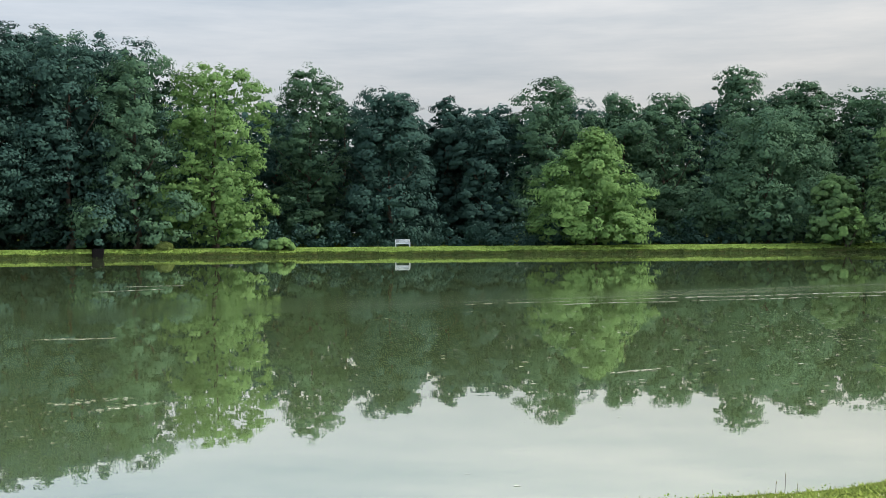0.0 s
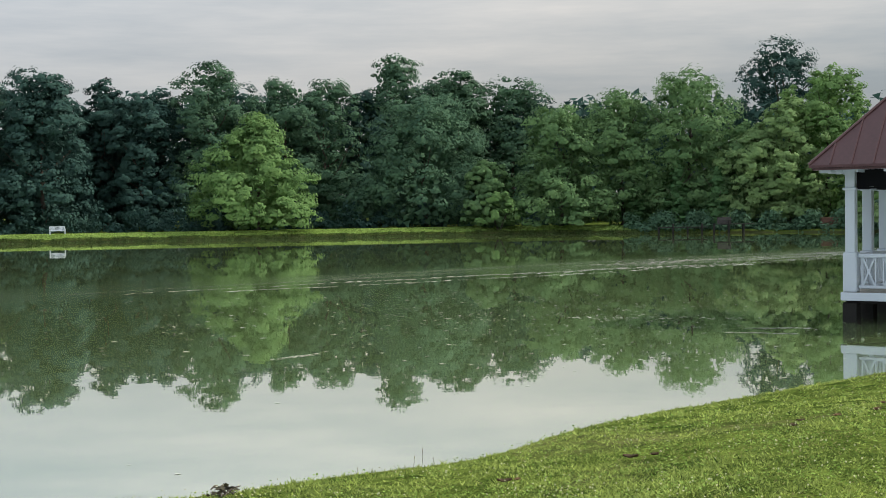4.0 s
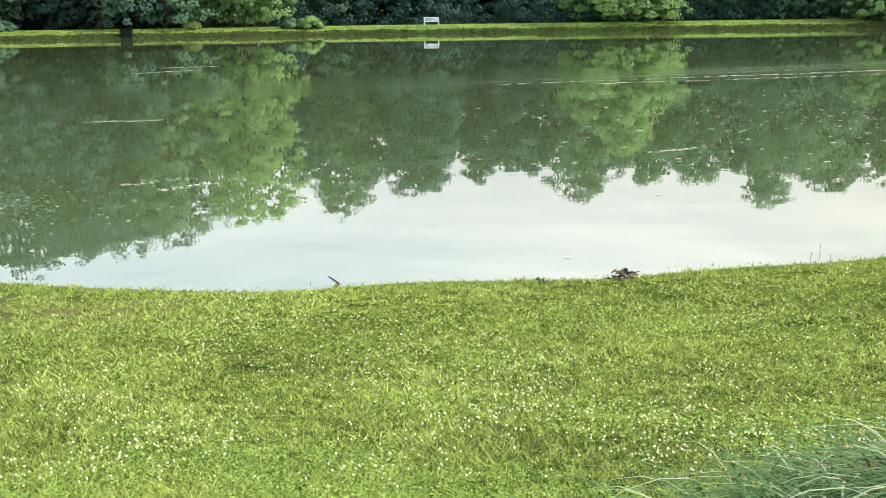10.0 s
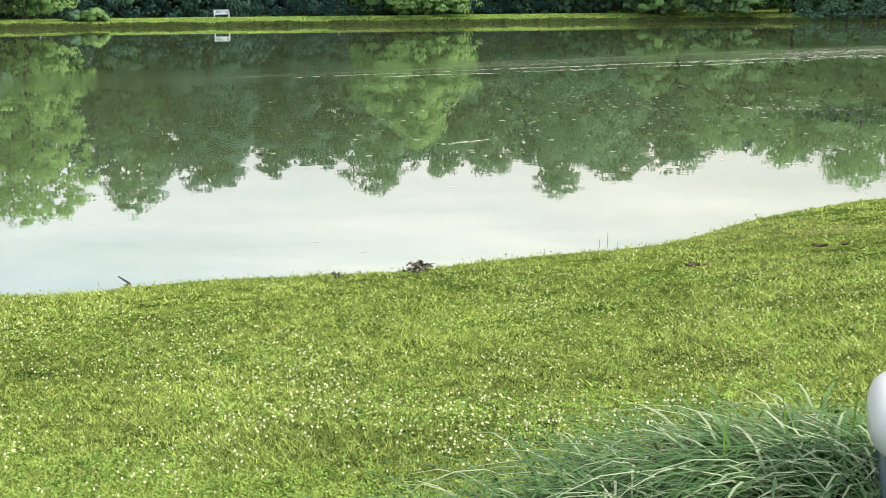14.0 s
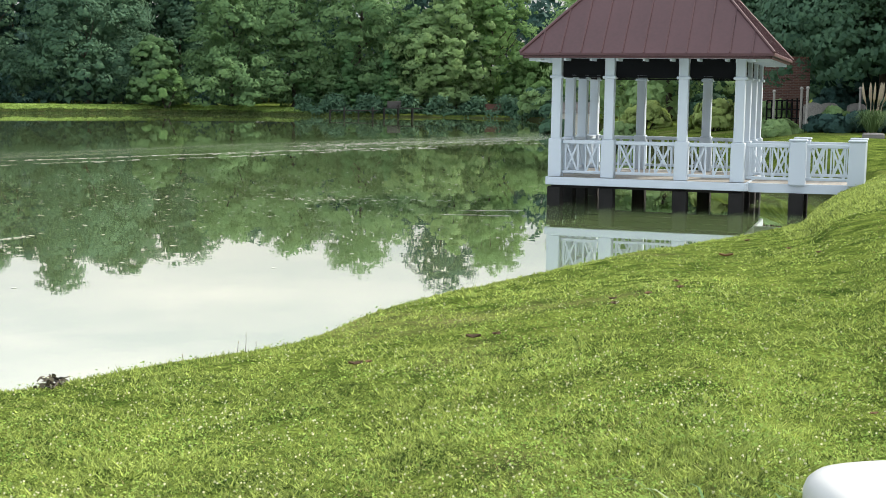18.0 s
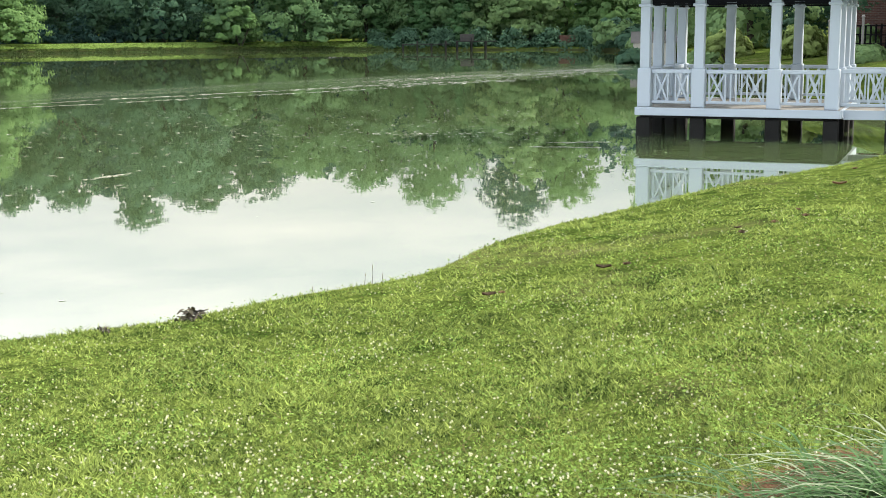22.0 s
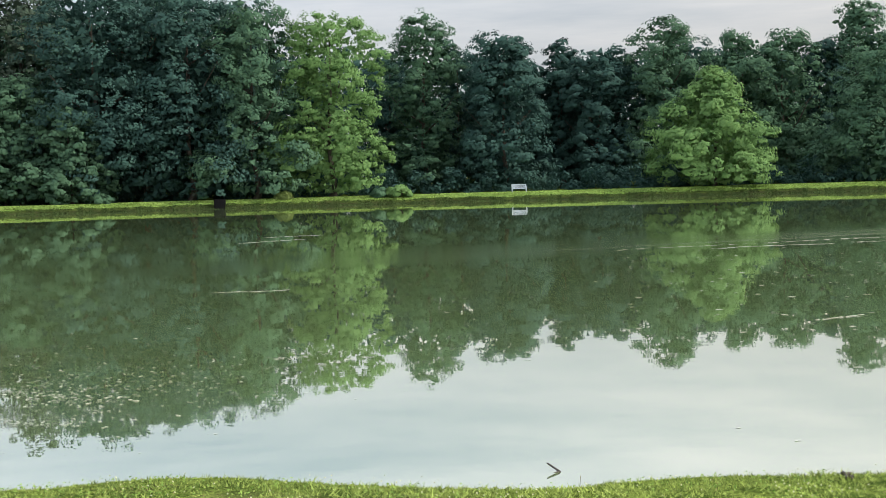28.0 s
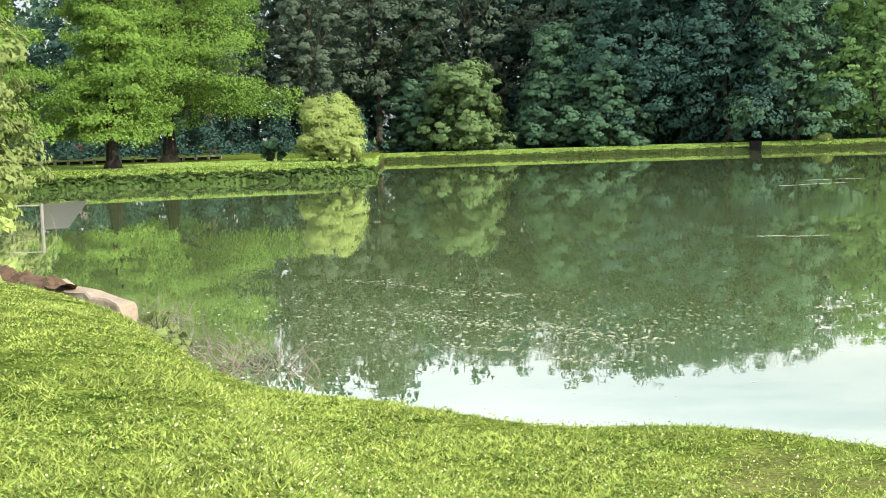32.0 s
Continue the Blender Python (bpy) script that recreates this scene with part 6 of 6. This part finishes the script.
def cooler():
    """The white-lidded box at the edge of the tall grass."""
    z0 = gz(1.06, 1.58)
    c = empty("cooler_box", Matrix.Translation((1.06, 1.57, z0)) @ Matrix.Rotation(radians(-30), 4, "Z"))
    teal = mat("teal_plastic", (0.02, 0.05, 0.055), 0.45, vary=0.15, fine=90)
    top = 1.715 - z0
    rounded_block("body", 0.42, 0.30, -0.05, top - 0.125, 0.03, teal, c)
    bm, rings = bmesh.new(), []
    for inset, z in ((0.02, -0.12), (0.0, -0.10), (0.0, -0.055), (0.008, -0.03), (0.025, -0.012), (0.05, -0.003), (0.09, 0.0)):
        ring = []
        for k in range(40):
            a = 2 * math.pi * k / 40
            ca, sa = math.cos(a), math.sin(a)
            ring.append(bm.verts.new(((0.46 - inset) * abs(ca) ** 0.5 * (1 if ca > 0 else -1), (0.34 - inset) * abs(sa) ** 0.5 * (1 if sa > 0 else -1), top + z)))
        rings.append(ring)
    for r0, r1 in zip(rings, rings[1:]):
        for k in range(40):
            bm.faces.new((r0[k], r0[(k + 1) % 40], r1[(k + 1) % 40], r1[k]))
    bm.faces.new(rings[-1])
    bm.faces.new(rings[0][::-1])
    part("lid", bm, RESIN, c, "rounded white moulded lid", smooth=True)
    for x in (-0.2, 0.2):
        block("latch", x - 0.025, x + 0.025, -0.352, -0.335, top - 0.10, top - 0.05, BLACK, c, 0.004)
    tagged(c, "white-lidded dark teal plastic cooler box standing in grass", "cooler")


cooler()


def pine_straw(x, y, seed):
    """Mulch of fallen pine needles round the long grass."""
    rng = np.random.default_rng(seed)
    n = 5200
    px, py = x + np.clip(rng.normal(0, 0.20, n), -0.3, 0.3), y + np.clip(rng.normal(0, 0.09, n), -0.15, 0.15)
    pz = np.array([gz(a, b) for a, b in zip(px, py)]) + rng.uniform(0, 0.045, n)
    a, e = rng.uniform(0, 6.28, n), rng.normal(0.05, 0.2, n)
    d = np.stack([np.cos(a), np.sin(a), e], 1) * rng.uniform(0.04, 0.09, (n, 1))
    s = np.stack([-np.sin(a), np.cos(a), np.zeros(n)], 1) * 0.0016
    p = np.stack([px, py, pz], 1)
    co = np.stack([p - d - s, p - d + s, p + d + s, p + d - s], 1).reshape(-1, 3)
    tagged(quads("pine_straw", co, leaf_mat("pine_needle", (0.10, 0.05, 0.028), (0.33, 0.20, 0.11), 0.1, patch=3.0)), "reddish brown pine straw mulch beside long grass", "mulch", kind="stuff")


pine_straw(0.75, 2.72, 87)


def stick():
    s = empty("stick", Matrix.Translation((-1.2, 11.75, 0)) @ Matrix.Scale(0.72, 4))
    bm = bmesh.new()
    tube(bm, [(0.16, 0.0, -0.06), (0.09, -0.02, 0.015), (-0.01, 0.06, 0.075), (-0.05, 0.08, 0.10)], (0.012, 0.015, 0.013, 0.009), 7)
    part("branch", bm, WETWOOD, s)
    bm = bmesh.new()
    tube(bm, [(0.09, -0.02, 0.01), (0.0, -0.06, -0.01), (-0.08, -0.08, -0.05)], (0.011, 0.009, 0.006), 6)
    part("twig", bm, WETWOOD, s)
    tagged(s, "dark forked stick poking out of the shallow water", "stick")


stick()


def litter_heap(x, y, seed, n, size, label, name="debris_heap"):
    rng = np.random.default_rng(seed)
    h = empty(name, Matrix.Translation((x, y, gz(x, y))))
    for k in range(n):
        bm = bmesh.new()
        a, e = rng.uniform(0, 6.28), rng.uniform(0.0, 0.6)
        ln = size * rng.uniform(0.4, 1.0)
        p = Vector((rng.normal(0, size * 0.35), rng.normal(0, size * 0.2), rng.uniform(0.0, size * 0.4)))
        d = Vector((math.cos(a) * math.cos(e), math.sin(a) * math.cos(e), math.sin(e)))
        tube(bm, [p - d * ln * 0.5, p + Vector((0, 0, 0.01)), p + d * ln * 0.5], (0.006, 0.007, 0.003), 5)
        part("twig", bm, TWIG if k % 3 else WETWOOD, h)
    for k in range(n):
        c = np.array([[rng.normal(0, size * 0.35), rng.normal(0, size * 0.22), rng.uniform(0.01, size * 0.5)]])
        quads("dead_leaf", leaves(rng, c, rng.normal(size=(1, 3)), size * 0.17, 0.7), DARKLEAF, h)
    tagged(h, label, "debris")


DARKLEAF = mat("rotten_leaf", (0.06, 0.055, 0.03), 0.8, vary=0.4, fine=50)
litter_heap(1.0, 8.42, 90, 18, 0.15, "small heap of washed-up twigs and dead leaves")
litter_heap(0.36, 8.35, 91, 7, 0.08, "dark tuft of matted twigs at the pond edge")


def fallen_leaf(x, y, size, deg, seed):
    rng = np.random.default_rng(seed)
    bm = bmesh.new()
    n = 7
    top = []
    for k in range(n):
        f = k / (n - 1)
        w = size * 0.42 * math.sin(math.pi * (0.08 + 0.88 * f)) * rng.uniform(0.8, 1.15)
        zc = size * 0.22 * abs(f - 0.45) + 0.012
        top.append([bm.verts.new((size * (f - 0.5), sgn * w, zc + abs(sgn) * size * 0.14)) for sgn in (-1, 0, 1)])
    for a, b in zip(top, top[1:]):
        bm.faces.new((a[0], b[0], b[1], a[1]))
        bm.faces.new((a[1], b[1], b[2], a[2]))
    bmesh.ops.solidify(bm, geom=bm.faces[:], thickness=0.002)
    ob = part("fallen_leaf", bm, DEADLEAF)
    ob.matrix_world = Matrix.Translation((x, y, gz(x, y) + 0.012)) @ Matrix.Rotation(radians(deg), 4, "Z")
    tagged(ob, "curled brown dead leaf lying on the lawn", "leaf", "fallen leaves")


for n, (x, y, s, a) in enumerate(((2.78, 7.36, 0.13, -20), (2.86, 7.32, 0.08, 40), (3.74, 7.27, 0.14, -35), (3.90, 7.20, 0.10, 10), (9.52, 10.0, 0.20, -40), (6.14, 7.51, 0.12, 25), (5.18, 7.30, 0.11, 60), (9.23, 8.48, 0.10, 0), (3.48, 3.66, 0.06, -30), (5.70, 7.45, 0.11, 20), (6.64, 8.03, 0.09, 70), (5.53, 7.69, 0.09, -15), (12.2, 12.0, 0.14, 10), (9.9, 9.4, 0.11, 60))):
    fallen_leaf(x, y, s * 0.8, a, 900 + n)


def shore_stalks():
    rng = np.random.default_rng(95)
    for n, (az, h) in enumerate(((22.7, 0.15), (22.3, 0.09), (23.2, 0.07), (-2.6, 0.08), (19.6, 0.05), (27.5, 0.06))):
        r = float(np.interp(az, NEAR_AZ, NEAR_R)) + 0.12
        x, y = CX + r * math.sin(radians(az)), CY + r * math.cos(radians(az))
        s = empty("weed_stalk", Matrix.Translation((x, y, float(ground_z(az, r)))))
        bm = bmesh.new()
        tube(bm, [(0, 0, -0.02), (0.01, 0.0, h * 0.5), (0.015, 0.01, h)], (0.002, 0.002, 0.001), 5)
        part("stem", bm, TWIG, s)
        bm = bmesh.new()
        tube(bm, [(0.013, 0.008, h * 0.72), (0.014 + rng.uniform(-0.004, 0.004), 0.009, h * 0.86), (0.016, 0.01, h * 1.04)], (0.0012, 0.003, 0.001), 5)
        part("seed_head", bm, STRAW, s)
        tagged(s, "thin dry weed stalk at the pond edge", "weed", "weed stalks")


shore_stalks()


def shore_slab():
    """Broken concrete slab with washed soil at the pond edge."""
    bm = bmesh.new()
    box(bm, -0.1, 2.13, -0.22, 0.22, -0.5, 0.05, 0.03)
    bmesh.ops.subdivide_edges(bm, edges=bm.edges[:], cuts=5, use_grid_fill=True)
    for v in bm.verts:
        f = max(v.co.x, 0) / 2.13
        v.co.y *= 1 - 0.55 * f
        v.co += Vector((noise.noise(v.co * 3.3), noise.noise(v.co * 3.3 + Vector((5, 1, 2))), 0.7 * noise.noise(v.co * 5.1 + Vector((1, 7, 3))))) * 0.11
        v.co.z -= 0.16 * f
    ob = part("rock_slab", bm, ROCK)
    ob.matrix_world = Matrix.Translation((-15.62, 16.98, 0.57)) @ Matrix.Rotation(radians(-26.4), 4, "Z")
    tagged(ob, "broken sandy concrete slab at the pond edge", "rock")
    bm = bmesh.new()
    ln = 4.97
    rows = []
    for i in range(40):
        rows.append([])
        for k in range(9):
            u, v = i / 39, k / 8
            p = Vector((u * ln, (v - 0.5) * 0.42, 0.12 * math.sin(math.pi * v) * math.sin(math.pi * min(max(u, 0.02), 0.98)) ** 0.5 - 0.08))
            p += Vector((0, 0.12 * noise.noise(Vector((u * 9, 1.5, 0))), 0.14 * noise.noise(p * 3.4) + 0.10 * noise.noise(p * 10.0)))
            rows[-1].append(bm.verts.new(p))
    for a, b in zip(rows, rows[1:]):
        for k in range(8):
            bm.faces.new((a[k], b[k], b[k + 1], a[k + 1]))
    ob = part("soil_bank", bm, mat("red_soil", (0.12, 0.075, 0.045), 0.95, vary=0.45, scale=6, fine=40, bump=0.8, bump_dist=0.03))
    ob.matrix_world = Matrix.Translation((-19.27, 19.09, 0.68)) @ Matrix.Rotation(radians(-32.9), 4, "Z")
    tagged(ob, "strip of bare reddish soil along the pond edge", "soil")


shore_slab()


def brushwood(x, y, seed, n, size, label):
    rng = np.random.default_rng(seed)
    b = empty("brushwood", Matrix.Translation((x, y, max(gz(x, y), 0.0))))
    for k in range(n):
        bm = bmesh.new()
        a, e = rng.uniform(0, 6.28), rng.uniform(0.1, 1.2)
        p = Vector((rng.normal(0, size * 0.6), rng.normal(0, size * 0.35), -0.05))
        pts, d = [p], Vector((math.cos(a) * math.cos(e), math.sin(a) * math.cos(e), math.sin(e)))
        for j in range(4):
            d = (d + Vector(rng.normal(0, 0.35, 3))).normalized()
            pts.append(pts[-1] + d * size * rng.uniform(0.12, 0.28))
        tube(bm, pts, (0.008, 0.007, 0.006, 0.004, 0.0025), 4)
        part("twig", bm, BRUSH if k % 3 else TWIG, b)
    tagged(b, label, "brushwood", "brushwood at the edge")


brushwood(-10.5, 13.9, 96, 85, 0.7, "tangle of bare bleached twigs in the shallows")
brushwood(-11.9, 15.1, 97, 60, 0.6, "tangle of bare dry twigs at the pond edge")
brushwood(-14.2, 17.3, 98, 45, 0.75, "tangle of bare grey twigs beside the slab")
brushwood(-29.5, 33.0, 99, 18, 1.6, "bare branches leaning over the water")
shrub(-12.9, 15.6, 0.4, 0.25, "willow", 65, "fresh green weeds growing among the twigs", 24, 0.03, "weed_clump", "shore weeds")
shrub(-11.7, 14.2, 0.3, 0.2, "willow", 66, "fresh green weeds at the pond edge", 20, 0.03, "weed_clump", "shore weeds")


def surface_scum():
    """Pale flecks and drifted lines of pollen and foam lying on the water."""
    rng = np.random.default_rng(55)
    spots, size = [], []

    def line(p, q, n, wob, s):
        t = rng.uniform(0, 1, n)
        x = p[0] + (q[0] - p[0]) * t + rng.normal(0, wob * 0.4, n)
        y = p[1] + (q[1] - p[1]) * t + 0.3 * wob * np.sin(t * 9 + p[0]) + rng.normal(0, wob * 0.4, n)
        spots.append(np.stack([x, y], 1))
        size.append(np.full(n, s))

    def patch(c, sx, sy, n, s):
        spots.append(np.stack([c[0] + rng.normal(0, sx, n), c[1] + rng.normal(0, sy, n)], 1))
        size.append(np.full(n, s))

    line((8.5, 45.0), (10, 45.6), 24, 0.15, 0.08)
    line((10, 45.6), (13, 45.9), 60, 0.12, 0.08)
    line((14, 46.4), (22, 48.4), 70, 0.4, 0.08)
    line((22, 48.4), (36, 53.0), 160, 0.8, 0.08)
    line((30, 57), (50, 61.5), 420, 2.2, 0.09)
    line((-7.2, 32.6), (-5.3, 32.9), 60, 0.22, 0.04)
    line((-3.8, 19.2), (-3.0, 20.0), 50, 0.20, 0.024)
    line((-10, 59.2), (-7, 61.9), 60, 0.2, 0.09)
    line((4.9, 22.9), (6.0, 23.5), 60, 0.12, 0.03)
    line((15.2, 23.4), (16.3, 22.4), 120, 0.10, 0.04)
    line((17.2, 26.5), (14.0, 29.0), 120, 0.8, 0.035)
    line((5.0, 45.8), (13.0, 48.2), 70, 0.25, 0.07)
    line((13.0, 48.3), (22.0, 50.8), 150, 0.35, 0.08)
    line((22.0, 50.8), (34.0, 53.5), 170, 0.7, 0.08)
    line((26.0, 52.0), (46.0, 56.5), 260, 1.6, 0.08)
    line((-9.0, 65.0), (-6.5, 66.0), 60, 0.25, 0.10)
    line((-4.5, 20.0), (-3.5, 20.7), 60, 0.28, 0.024)
    line((-13.5, 23.0), (-9.0, 20.5), 160, 0.5, 0.022)
    line((-10.5, 18.6), (-6.0, 16.4), 300, 0.55, 0.020)
    line((-9.0, 16.0), (-6.3, 15.0), 220, 0.30, 0.016)
    line((17.4, 23.3), (16.2, 24.0), 130, 0.12, 0.035)
    patch((17.0, 29.0), 5.0, 4.0, 420, 0.025)
    patch((14.0, 35.0), 5.0, 4.0, 240, 0.03)
    patch((-8.5, 18.5), 2.6, 1.6, 520, 0.016)
    patch((-9.5, 16.5), 2.2, 1.6, 900, 0.016)
    patch((-11.5, 21.0), 2.5, 2.2, 260, 0.022)
    patch((-6.5, 17.5), 1.6, 1.2, 240, 0.018)
    patch((13.0, 27.0), 4.0, 4.0, 260, 0.03)
    patch((12.0, 32.0), 5.0, 6.0, 180, 0.04)
    patch((9.0, 30.0), 5.0, 6.0, 160, 0.035)
    patch((0.0, 30.0), 9.0, 9.0, 60, 0.025)
    p, s = np.concatenate(spots), np.concatenate(size)
    az = np.degrees(np.arctan2(p[:, 0] - CX, p[:, 1] - CY))
    ok = np.hypot(p[:, 0] - CX, p[:, 1] - CY) > np.interp(az, NEAR_AZ, NEAR_R) + 1.2
    p, s = p[ok], s[ok] * rng.uniform(0.25, 0.95, ok.sum())
    n = len(p)
    a = rng.uniform(0, 6.28, (n, 1)) + np.linspace(0, 2 * math.pi, 6, endpoint=False)[None]
    rr = s[:, None] * rng.uniform(0.6, 1.2, (n, 6))
    co = np.stack([p[:, :1] + np.cos(a) * rr * 2.2, p[:, 1:] + np.sin(a) * rr, np.full((n, 6), 0.005)], -1)
    ang = np.argsort(np.mod(a, 2 * math.pi), axis=1)
    co = np.take_along_axis(co, ang[:, :, None], axis=1)
    tagged(quads("surface_flecks", co.reshape(-1, 3), mat("foam", (0.60, 0.64, 0.56), 0.9, vary=0.3, fine=20), per=6), "pale flecks of pollen and foam drifting on the pond", "scum", kind="stuff")


surface_scum()
